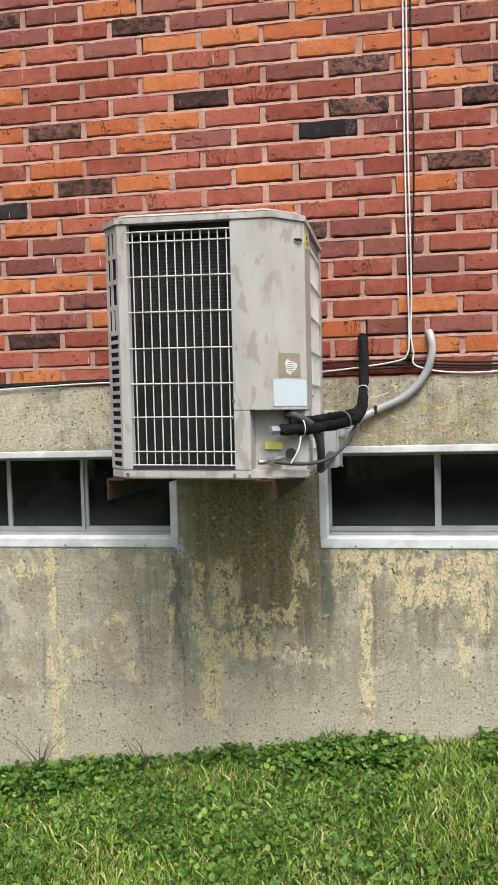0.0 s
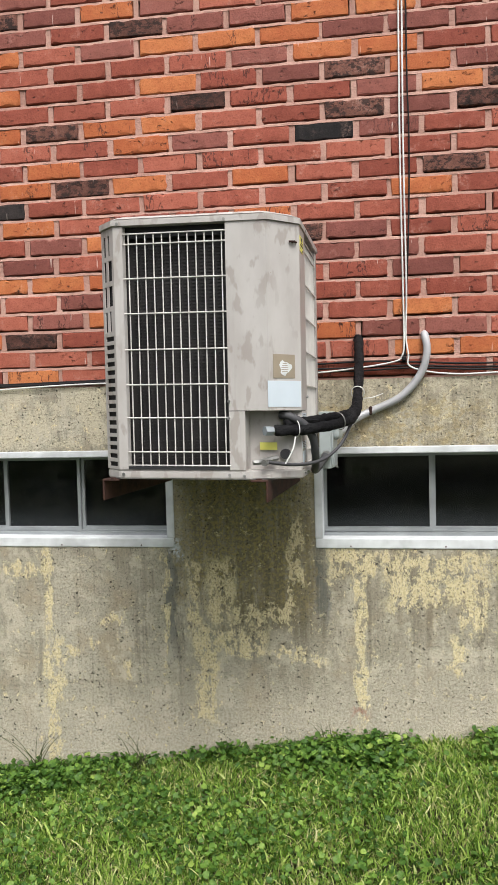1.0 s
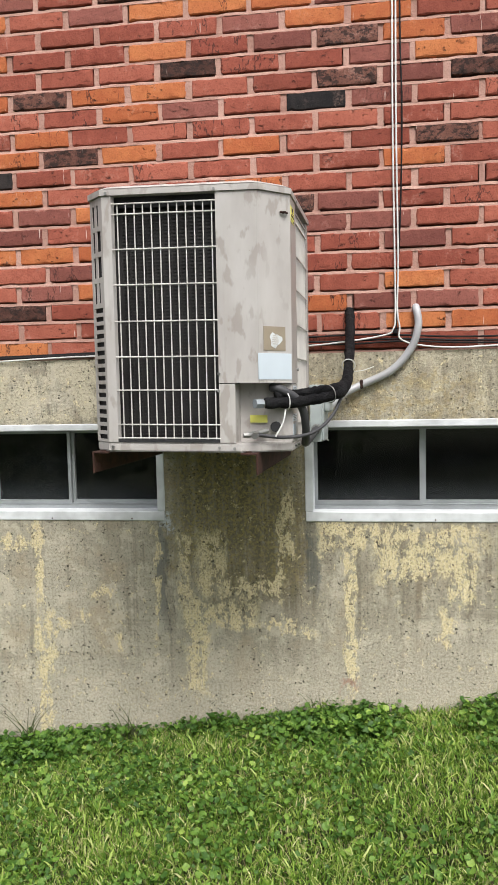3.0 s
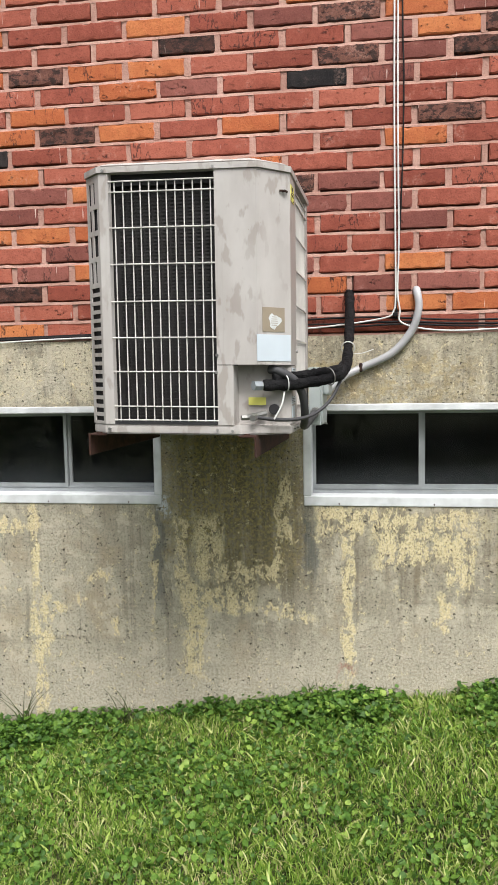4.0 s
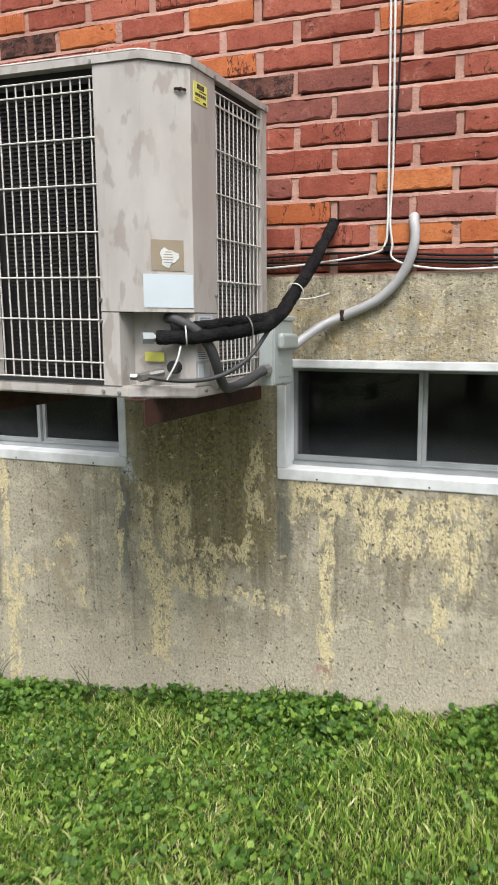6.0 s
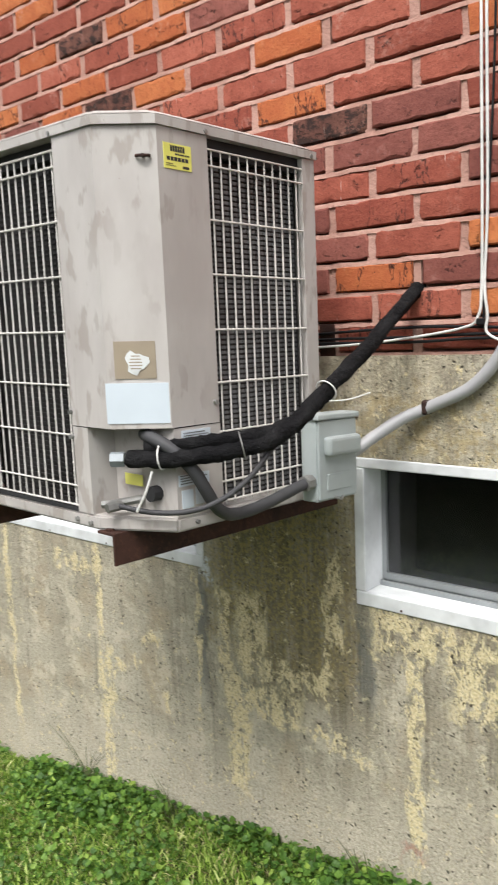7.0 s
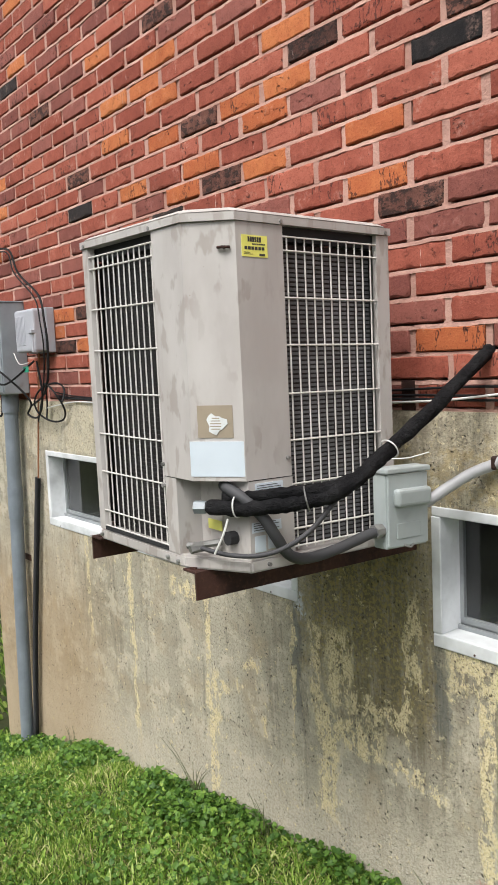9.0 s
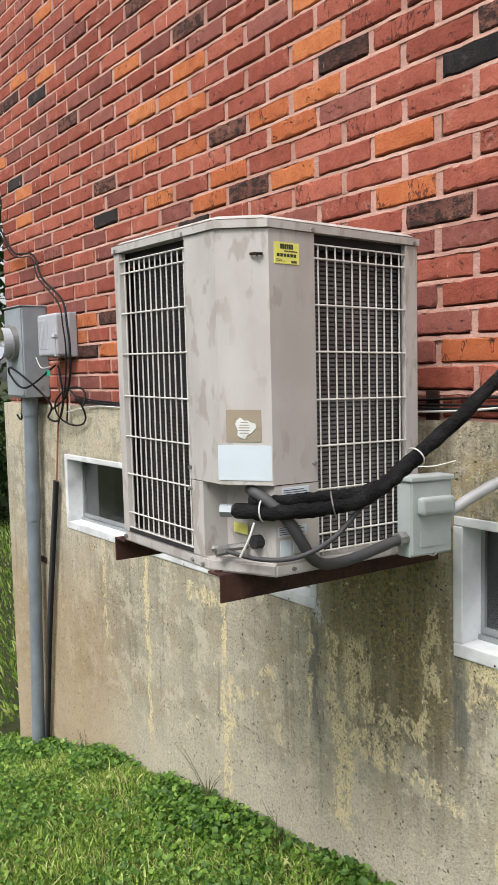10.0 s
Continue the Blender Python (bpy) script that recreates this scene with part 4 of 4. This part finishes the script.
# cables down and along the wall
cable = thing("white_cable", "thin white cables hanging down the brick wall and turning aside", "cable", at=(0.01, 0.0, 1.25))
part("left_run", tube([(0.02, 0.003, 4.4), (0.024, 0.003, 2.4), (0.026, 0.002, 1.90), (0.032, 0.0, 1.50), (0.034, -0.004, 1.32), (0.028, -0.006, 1.272), (0.002, -0.008, 1.252), (-0.12, -0.008, 1.235), (-0.3, -0.006, 1.222), (-0.7, -0.006, 1.212), (-1.05, -0.008, 1.212), (-1.3, -0.010, 1.205), (-1.55, -0.008, 1.196), (-1.9, -0.008, 1.204), (-2.15, -0.008, 1.205), (-2.4, -0.02, 1.175)], 0.0029, 8), WHITECABLE, cable, smooth=True)
part("right_run", tube([(0.032, 0.002, 4.4), (0.035, 0.003, 2.4), (0.037, 0.001, 1.90), (0.043, 0.0, 1.50), (0.04, -0.004, 1.34), (0.048, -0.007, 1.275), (0.05, -0.008, 1.238), (0.11, -0.008, 1.216), (0.22, -0.008, 1.205), (0.4, -0.008, 1.208), (0.9, -0.008, 1.214), (2.2, -0.008, 1.22)], 0.0029, 8), WHITECABLE, cable, smooth=True)
part("clip", box(0.026, 0.042, -0.012, 0.006, 1.255, 1.268, 0.002), BLACKCABLE, cable)
dark_run = thing("black_cable", "bundle of thin black cables along the foot of the bricks", "cable", at=(0.0, 0.0, 1.23))
for i, (dz, dy, drop) in enumerate(((0.0, 0.0, 0.004), (0.012, 0.004, -0.004), (-0.008, -0.003, 0.006))):
    part("strand", tube([(2.2, 0.0 + dy, 1.232 + dz), (0.8, 0.0 + dy, 1.228 + dz - drop), (0.3, -0.002 + dy, 1.226 + dz), (0.06, -0.002 + dy, 1.238 + dz), (-0.12, 0.0 + dy, 1.240 + dz - drop), (-0.4, 0.0 + dy, 1.236 + dz), (-0.9, 0.0 + dy, 1.222 + dz * 0.4), (-1.6, 0.0 + dy, 1.214 + dz * 0.4), (-2.1, 0.0 + dy, 1.222 + dz * 0.5), (-2.33, -0.004, 1.236 + dz)], 0.0033, 6), BLACKCABLE, dark_run, smooth=True)
drop_line = thing("black_drop_cable", "thin black cable hanging beside the white cables", "cable", at=(0.03, 0.0, 1.3))
part("strand", tube([(0.044, 0.004, 4.4), (0.048, 0.004, 2.4), (0.055, 0.003, 2.0), (0.052, 0.002, 1.7), (0.04, 0.001, 1.40), (0.037, -0.002, 1.25)], 0.0026, 6), BLACKCABLE, drop_line, smooth=True)

# ---- meter corner ----
setting = at_meter


def build_meter():
    ob = thing("electric_meter", "grey metal electric meter box with round glass meter", "electric meter", at=(-2.85, 0.0, 1.253))
    x0, x1, y0 = -2.965, -2.735, -0.115
    part("body", box(x0, x1, y0, 0.0085, 1.253, 1.68, 0.004, 2), METERGREY, ob)
    part("front_cover", box(x0 + 0.006, x1 - 0.006, y0 - 0.006, y0, 1.262, 1.672, 0.003, 2), METERGREY, ob)
    part("rain_lip", box(x0 - 0.004, x1 + 0.004, y0 - 0.010, 0.008, 1.68, 1.686, 0.002), METERGREY, ob)
    c = ((x0 + x1) / 2, 1.515)
    ring = part("meter_ring", tube([(c[0], y0 - 0.006, c[1]), (c[0], y0 - 0.030, c[1])], 0.085, 28), STEEL, ob, "zinc sealing ring")
    part("meter_dial", tube([(c[0], y0 - 0.030, c[1]), (c[0], y0 - 0.075, c[1])], 0.070, 28), LIGHTGREY, ring, "light grey dial housing")
    g = part("meter_glass", tube([(c[0], y0 - 0.076, c[1]), (c[0], y0 - 0.13, c[1])], 0.078, 28), GLASS, ring, "clear glass cover")
    g.visible_shadow = False
    bm = tube([(x1 - 0.001, -0.045, 1.31), (x1 + 0.0015, -0.045, 1.31)], 0.02, 16)
    part("knockout", bm, METERGREY, ob)
    return ob


build_meter()


def build_phone_box():
    ob = thing("network_box", "light grey plastic cable junction box with ribbed cover", "junction box", at=(-2.5, 0, 1.44))
    part("back_plate", box(-2.62, -2.39, -0.03, 0.0085, 1.435, 1.632, 0.004, 2), LIGHTGREY, ob)
    cover = part("cover", box(-2.615, -2.40, -0.09, -0.0305, 1.44, 1.628, 0.012, 3), LIGHTGREY, ob)
    for k in range(7):
        x = -2.595 + k * 0.016
        part("rib", box(x, x + 0.009, -0.0935, -0.089, 1.47, 1.60, 0.0018), LIGHTGREY, cover)
    part("latch", box(-2.436, -2.40, -0.10, -0.07, 1.518, 1.536, 0.004, 2), LIGHTGREY, ob)
    part("hasp", box(-2.42, -2.405, -0.095, -0.07, 1.435, 1.518, 0.003), LIGHTGREY, ob)
    return ob


build_phone_box()
riser = thing("meter_riser", "grey plastic conduit rising from the ground to the meter box", "conduit", at=(-2.83, -0.055, -0.5))
part("lower_pipe", tube([(-2.83, -0.057, -0.62), (-2.83, -0.055, 0.70)], 0.0325, 20), PVC, riser, smooth=False)
part("coupling", tube([(-2.83, -0.055, 0.645), (-2.83, -0.055, 0.80)], 0.0365, 20), PVC, riser)
part("upper_pipe", tube([(-2.83, -0.055, 0.80), (-2.83, -0.055, 1.17)], 0.034, 20), PVC, riser)
part("top_bushing", tube([(-2.83, -0.055, 1.165), (-2.83, -0.055, 1.2526)], 0.040, 20), PVC, riser)
part("strap", box(-2.91, -2.80, -0.006, 0.0, 0.42, 0.45, 0.001), RUST, riser, "rusty pipe strap")
guard = thing("cable_guard", "dark plastic cable guard standing against the foundation", "cable guard", at=(-2.62, -0.03, -0.4))
part("channel", tube([(-2.80, -0.028, -0.55), (-2.735, -0.026, 0.1), (-2.62, -0.022, 0.86)], 0.0105, 8), GREYCABLE, guard)
part("channel", tube([(-2.775, -0.028, -0.55), (-2.71, -0.026, 0.1), (-2.597, -0.022, 0.855)], 0.0085, 8), BLACKCABLE, guard)
ground_wire = thing("ground_wire", "bare copper grounding wire down the foundation", "wire", at=(-2.60, 0, 1.2))
part("strand", tube([(-2.50, -0.03, 1.435), (-2.56, -0.02, 1.25), (-2.60, -0.012, 1.10), (-2.612, -0.02, 0.84)], 0.004, 6), COPPER, ground_wire)
loops = thing("cable_loops", "tangled black cables looping under the junction box", "cable", at=(-2.5, -0.05, 1.2))
setting = as_drawn
part("drop", tube([(-3.17, -0.01, 2.14), (-3.091, -0.02, 2.084), (-2.949, -0.02, 1.971), (-2.715, -0.02, 1.929), (-2.60, -0.03, 1.81), (-2.30, -0.07, 1.68), (-2.225, -0.085, 1.57), (-2.205, -0.085, 1.46), (-2.235, -0.08, 1.33), (-2.34, -0.06, 1.25), (-2.50, -0.05, 1.20)], 0.005, 8), BLACKCABLE, loops, "black drop cable")
part("drop", tube([(-3.17, -0.02, 2.13), (-2.949, -0.03, 1.958), (-2.715, -0.03, 1.916), (-2.62, -0.04, 1.81), (-2.32, -0.08, 1.67), (-2.245, -0.095, 1.56), (-2.225, -0.095, 1.45), (-2.26, -0.09, 1.31), (-2.36, -0.07, 1.19), (-2.44, -0.05, 1.13)], 0.0032, 8), BLACKCABLE, loops, "black drop cable")
setting = at_meter
part("loop", tube([(-2.49, -0.06, 1.40), (-2.66, -0.14, 1.30), (-2.80, -0.16, 1.36), (-2.76, -0.17, 1.395), (-2.64, -0.12, 1.32), (-2.56, -0.06, 1.22), (-2.62, -0.05, 1.16), (-2.52, -0.04, 1.15), (-2.44, -0.05, 1.25), (-2.46, -0.06, 1.40)], 0.0048, 8), BLACKCABLE, loops)
ring = [(-2.36 + 0.115 * math.cos(a), -0.045 + 0.03 * math.sin(a * 1.5), 1.215 + 0.085 * math.sin(a)) for a in [k * 0.52 for k in range(21)]]
part("coil", tube(ring, 0.0042, 8), BLACKCABLE, loops)
part("stray", tube([(-3.06, -0.04, 1.16), (-2.98, -0.05, 1.14), (-2.93, -0.06, 1.19), (-2.93, -0.06, 1.26)], 0.005, 6), BLACKCABLE, loops)
part("white_stub", tube([(-2.62, -0.10, 1.44), (-2.56, -0.10, 1.39), (-2.50, -0.08, 1.395)], 0.002, 6), WHITECABLE, loops)
part("tag", box(-2.56, -2.50, -0.085, -0.082, 1.352, 1.378, 0.001), GREEN, loops, "green cable tag")

# ---- lawn ----
setting = as_drawn
rng = np.random.default_rng(7)


def scatter(count, x0, x1, y0, y1, falloff=0.0):
    x = rng.uniform(x0, x1, count)
    y = y1 - (y1 - y0) * rng.uniform(0, 1, count) ** (1 + falloff)
    return x, y


def grass(name, count, region, length, width, label, mat, lean=0.6):
    xs, ys = scatter(count, *region)
    verts, faces = [], []
    for x, y in zip(xs, ys):
        z = ground_z(x, y) - 0.004
        clump = noise.noise((x * 5, y * 5, 3.0))
        h = length * rng.uniform(0.45, 1.25) * (1 + 0.45 * clump)
        a = rng.uniform(0, 2 * math.pi)
        b = rng.uniform(0, 2 * math.pi)
        w = width * rng.uniform(0.6, 1.3)
        bend = h * rng.uniform(0.15, lean + 0.35)
        sx, sy = math.cos(a) * w, math.sin(a) * w
        lx, ly = math.cos(b) * bend, math.sin(b) * bend
        if y + ly > -0.004:
            ly = -abs(ly)
        i = len(verts)
        verts += [(x - sx, y - sy, z), (x + sx, y + sy, z), (x - sx * 0.9 + lx * 0.3, y - sy * 0.9 + ly * 0.3, z + h * 0.5), (x + sx * 0.9 + lx * 0.3, y + sy * 0.9 + ly * 0.3, z + h * 0.5),
                  (x - sx * 0.6 + lx * 0.7, y - sy * 0.6 + ly * 0.7, z + h * 0.82), (x + sx * 0.6 + lx * 0.7, y + sy * 0.6 + ly * 0.7, z + h * 0.82), (x + lx, y + ly, z + h * 0.9)]
        faces += [(i, i + 1, i + 3, i + 2), (i + 2, i + 3, i + 5, i + 4), (i + 4, i + 5, i + 6)]
    return tagged(from_arrays(name, verts, faces, mat), label, "grass", kind="stuff")


def clover(name, count, region, size, height, label, falloff=0.0):
    """Small round leaves, cupped and tilted, on hidden stems, in drifts."""
    xs, ys = scatter(count, *region, falloff)
    verts, faces = [], []
    for x, y in zip(xs, ys):
        drift = noise.noise((x * 3.1, y * 3.1, 9.0))
        if drift < rng.uniform(-0.5, 0.3):
            continue
        z = ground_z(x, y) + height * rng.uniform(0.35, 1.2) * (1 + 0.4 * drift)
        r = size * rng.uniform(0.4, 1.0) ** 1.5 * 1.5
        tilt = Euler((rng.uniform(-0.9, 0.9), rng.uniform(-0.9, 0.9), rng.uniform(0, 6.28))).to_matrix()
        i = len(verts)
        c = Vector((x, min(y, -r - 0.002), z))
        verts.append(tuple(c - Vector((0, 0, r * 0.12))))
        for k in range(8):
            a = 2 * math.pi * k / 8
            rr = r * (0.55 if k == 0 else 1.0 + 0.1 * ((k % 2) - 0.5))
            p = c + tilt @ Vector((math.cos(a) * rr, math.sin(a) * rr, r * 0.12 * (k % 2)))
            verts.append((p.x, min(p.y, -0.003), p.z))
        faces += [(i, i + 1 + k, i + 1 + (k + 1) % 8) for k in range(8)]
    return tagged(from_arrays(name, verts, faces, CLOVER), label, "clover", kind="stuff")


NEAR = (-3.4, 1.3, -1.35, -0.006)
grass("lawn_grass", 140000, NEAR, 0.030, 0.0020, "uneven short green lawn grass with dry blades", BLADE)
grass("coarse_grass", 22000, NEAR, 0.040, 0.0034, "coarser grass blades standing out of the lawn", BLADE, 0.8)
clover("lawn_clover", 52000, NEAR, 0.0075, 0.034, "small round-leaved ground ivy among the grass", 0.9)
clover("wall_clover", 13000, (-3.2, 1.0, -0.19, -0.012), 0.0088, 0.055, "larger round leaves growing along the foot of the wall")
grass("dry_grass", 17000, NEAR, 0.026, 0.0015, "dry straw-coloured blades matted in the lawn", STRAW, 1.6)
grass("outer_grass", 24000, (-13.0, -3.2, -2.5, 5.0), 0.09, 0.008, "lawn grass beyond the house corner", BLADE)
grass("yard_grass", 14000, (-5.0, 3.0, -4.0, -1.35), 0.05, 0.004, "lawn grass further from the wall", BLADE)


def build_weed(x, y, blades, height, lean):
    """A tuft of long dark blades at the foot of the wall."""
    ob = thing("weed_tuft", "tuft of long dark grass blades against the concrete", "weed", "weeds along the wall", at=(x, y, ground_z(x, y)))
    r = random.Random(int(abs(x) * 1000))
    for k in range(blades):
        bm = bmesh.new()
        h = height * r.uniform(0.45, 1.05)
        dx = lean * h * r.uniform(0.2, 1.6) * r.choice((1, 1, -0.7))
        dy = -h * r.uniform(0.0, 0.15)
        w = r.uniform(0.0016, 0.003)
        z = ground_z(x, y) - 0.005
        bx = x + r.uniform(-0.03, 0.03)
        prev = None
        for i in range(6):
            t = i / 5
            p = Vector((bx + dx * t * t, y + dy * t, z + h * (t - 0.18 * t * t)))
            ww = w * (1 - t) + 0.0003
            row = (bm.verts.new(p - Vector((ww, 0.0006, 0))), bm.verts.new(p + Vector((ww, 0.0006, 0))))
            if prev:
                bm.faces.new((prev[0], prev[1], row[1], row[0]))
            prev = row
        part("blade", bm, WEED, ob)
    return ob


for args in ((-1.29, -0.05, 10, 0.25, -0.5), (-0.90, -0.05, 9, 0.17, -0.5), (-0.24, -0.045, 7, 0.16, -0.3), (-0.37, -0.045, 5, 0.11, 0.3), (-2.30, -0.05, 6, 0.22, 0.25), (-0.02, -0.05, 5, 0.11, 0.1), (-1.16, -0.05, 6, 0.13, 0.5)):
    build_weed(*args)

# ---- far greenery ----


def build_tree(x, y, height, spread, seed, name="tree", label="leafy green tree standing beyond the lawn"):
    r = random.Random(seed)
    g = ground_z(x, y)
    ob = thing(name, label, "tree", "trees round the yard", at=(x, y, g))
    bm = bmesh.new()
    rings = []
    for i in range(7):
        t = i / 6
        rad = 0.035 * height * (1 - 0.75 * t) / 1.5
        c = Vector((x + 0.1 * math.sin(3 * t), y + 0.1 * math.cos(2 * t), g - 0.1 + height * 0.75 * t))
        rings.append([bm.verts.new(c + Vector((math.cos(a) * rad, math.sin(a) * rad, 0))) for a in [k * math.pi / 4 for k in range(8)]])
    for a, b in zip(rings, rings[1:]):
        for k in range(8):
            bm.faces.new((a[k], a[(k + 1) % 8], b[(k + 1) % 8], b[k]))
    for k in range(6):
        a = k * 1.05
        s = Vector((x, y, g + height * (0.25 + 0.07 * k)))
        add_tube(bm, [s, s + Vector((math.cos(a) * spread * 0.4, math.sin(a) * spread * 0.4, height * 0.12)), s + Vector((math.cos(a) * spread * 0.75, math.sin(a) * spread * 0.75, height * 0.2))], 0.012 * height / 1.6, 6)
    part("trunk", bm, BARK, ob)
    verts, faces = [], []
    for k in range(90):
        a, u = r.uniform(0, 6.283), r.uniform(0.05, 1)
        rad = spread * math.sqrt(r.uniform(0.05, 1)) * (1.15 - 0.75 * u)
        c = Vector((x + math.cos(a) * rad, y + math.sin(a) * rad, g + height * (0.04 + 0.96 * u)))
        for _ in range(42):
            p = c + Vector((r.gauss(0, 1), r.gauss(0, 1), r.gauss(0, 0.8))) * spread * 0.16
            p.z = max(p.z, g + 0.05)
            s = 0.05 + 0.035 * height / 3 * r.uniform(0.6, 1.3)
            m = Euler((r.uniform(-1, 1), r.uniform(-1, 1), r.uniform(0, 6.28))).to_matrix()
            i = len(verts)
            verts += [tuple(p + m @ Vector(q)) for q in ((-s, 0, 0), (0, -s * 0.5, 0), (s, 0, 0), (0, s * 0.5, 0))]
            faces.append((i, i + 1, i + 2, i + 3))
    crown = from_arrays("crown", verts, faces, TREELEAF)
    crown.parent = ob
    crown.matrix_parent_inverse = Matrix.Translation(-ob.location)
    return ob


for i, (x, y, h, s) in enumerate(((-15.5, 0.6, 7.5, 2.6), (-16.5, 4.2, 8.0, 2.8), (-14.5, 7.5, 7.0, 2.6), (-17.0, -3.4, 8.0, 2.6))):
    build_tree(x, y, h, s, 20 + i)
# row out of view behind the camera, added to darken the pane reflections
for i, x in enumerate((-7.5, -4.0, -0.8, 2.6, 6.0)):
    build_tree(x, -11.0 - (i % 2), 6.0 + 0.7 * (i % 3), 2.5, 40 + i)
for i, (x, y) in enumerate(((-12.8, 0.6), (-13.2, 2.2), (-13.0, 3.8))):
    build_tree(x, y, 2.0, 1.2, 60 + i, "shrub", "dense dark green shrub beyond the house corner")

# ---- bricks ----
EVEN = {0: "or...rrr.", 2: "br...oppr", 4: "rp...rrrr", 6: "pr...pprr", 8: "or..orrrr", 10: "obororDbr".lower(), 12: "rroprkprr", 14: "rrrbrrpob", 16: "rdrrpoodr", 18: "prbppoorr"}
ODD = {1: "rr....roo", 3: "rpo...ror", 5: "ooo...rpr", 7: "rpo...pdr", 9: "kdrrrrdor", 11: "dorrrrrrr", 13: "oboordbpb", 15: "orrorpbop", 17: "orpoooppp", 19: "bpop....."}
MIX = "rrrrrrrrrrrrrrpppppppdddoob"


def brick_data(seed, far):
    """Vertices and faces of one worn brick about its middle: ragged, chipped edges round an uneven face, open back."""
    r = random.Random(seed)
    hx, hz, depth = PITCH / 2 - 0.0064, COURSE / 2 - 0.0047, 0.045
    nx = 5 if far else 11
    edge = [(-hx + 2 * hx * i / nx, -hz) for i in range(nx)] + [(hx, -hz), (hx, -hz * 0.3), (hx, hz * 0.4)] + [(hx - 2 * hx * i / nx, hz) for i in range(nx)] + [(-hx, hz), (-hx, hz * 0.3), (-hx, -hz * 0.4)]
    outer, inner, mid = [], [], []
    for x, z in edge:
        jx, jz = r.uniform(-0.003, 0.003), r.uniform(-0.0016, 0.0018)
        chip = r.uniform(0.002, 0.008) if r.random() < 0.15 else 0.0
        c = 0.0022 + r.uniform(0, 0.0014) + chip * 0.7
        end, level = abs(x) > hx * 0.95, abs(z) > hz * 0.95
        chip += r.uniform(0.001, 0.005) if end and level else 0.0
        x -= math.copysign(jx + chip * 0.3, x) if end else 0
        z -= math.copysign(jz + chip * 0.35, z) if level else 0
        outer.append((x, z))
        inner.append((x - math.copysign(c, x) * end, z - math.copysign(c, z) * level))
        mid.append((x * 0.86, z * 0.55))
    n = len(edge)
    verts = [(x, depth, z) for x, z in outer] + [(x, 0.003 + r.uniform(-0.001, 0.002), z) for x, z in outer]
    verts += [(x, r.uniform(-0.0003, 0.0006), z) for x, z in inner] + [(x, r.uniform(-0.0003, 0.0001), z) for x, z in mid]
    faces = []
    for i in range(n):
        j = (i + 1) % n
        faces += [(k * n + i, k * n + j, (k + 1) * n + j, (k + 1) * n + i) for k in range(3)]
    verts.append((r.uniform(-0.02, 0.02), -0.0002, 0.0))
    faces += [(3 * n + i, 3 * n + (i + 1) % n, 4 * n) for i in range(n)]
    return verts, faces


def build_bricks():
    r = random.Random(11)
    shapes = {}
    for kind in BRICK_COLORS:
        for v in range(12):
            me = bpy.data.meshes.new("brick")
            verts, faces = brick_data(v * 17 + 5, False)
            me.from_pydata(verts, [], faces)
            me.materials.append(BRICK[kind])
            shapes[kind, v] = me
    far = {k: ([], []) for k in BRICK_COLORS}
    far_shapes = [brick_data(900 + i, True) for i in range(12)]
    x_end0, x_end1 = BRICK_L, WALL_R - 0.004
    for row in range(ROWS_UP):
        odd = row % 2
        first = -6 if odd else -5
        names = (ODD if odd else EVEN).get(row, "")
        z = BRICK_Z + (row + 0.5) * COURSE
        sag = 0.003 * math.sin(row * 1.7)
        for k in range(-15, 14):
            x0 = BRICK_X + (k + 0.5 * odd) * PITCH + sag + r.uniform(-0.002, 0.002)
            xm = x0 + PITCH / 2
            i = k - first
            kind = names[i] if 0 <= i < len(names) and names[i] != "." else r.choice(MIX)
            if (row, k) in ((11, -9), (21, -12), (16, -13)):
                kind = "k"
            dz, dy, tilt = r.uniform(-0.0018, 0.0018), r.uniform(-0.0028, 0.002), r.uniform(-0.009, 0.009)
            long, tall = r.uniform(0.95, 1.015), r.uniform(0.94, 1.03)
            a, b = max(xm - PITCH / 2, x_end0), min(xm + PITCH / 2, x_end1)
            if b - a < 0.03:
                continue
            s = (b - a) / PITCH
            xm = (a + b) / 2
            near = -1.45 < xm < 0.45 and row < 24 and s > 0.99
            if near:
                ob = bpy.data.objects.new("brick", shapes[kind, r.randrange(12)])
                scene.collection.objects.link(ob)
                ob.matrix_world = pose(xm, BRICK_Y + dy, z + dz, 0, math.degrees(tilt), 0) @ Matrix.Diagonal((long, 1, tall, 1))
                ob.parent = brick_wall
            else:
                verts, faces = far_shapes[r.randrange(12)]
                fv, ff = far[kind]
                base = len(fv)
                fv += [(xm + x * s * long, BRICK_Y + dy + y, z + dz + zz * tall + x * tilt) for x, y, zz in verts]
                ff += [tuple(base + q for q in f) for f in faces]
    for kind, (fv, ff) in far.items():
        if fv:
            ob = from_arrays("brick_field", fv, ff, BRICK_FAR[kind])
            ob.parent = brick_wall
            tagged(ob, kind="stuff")


build_bricks()
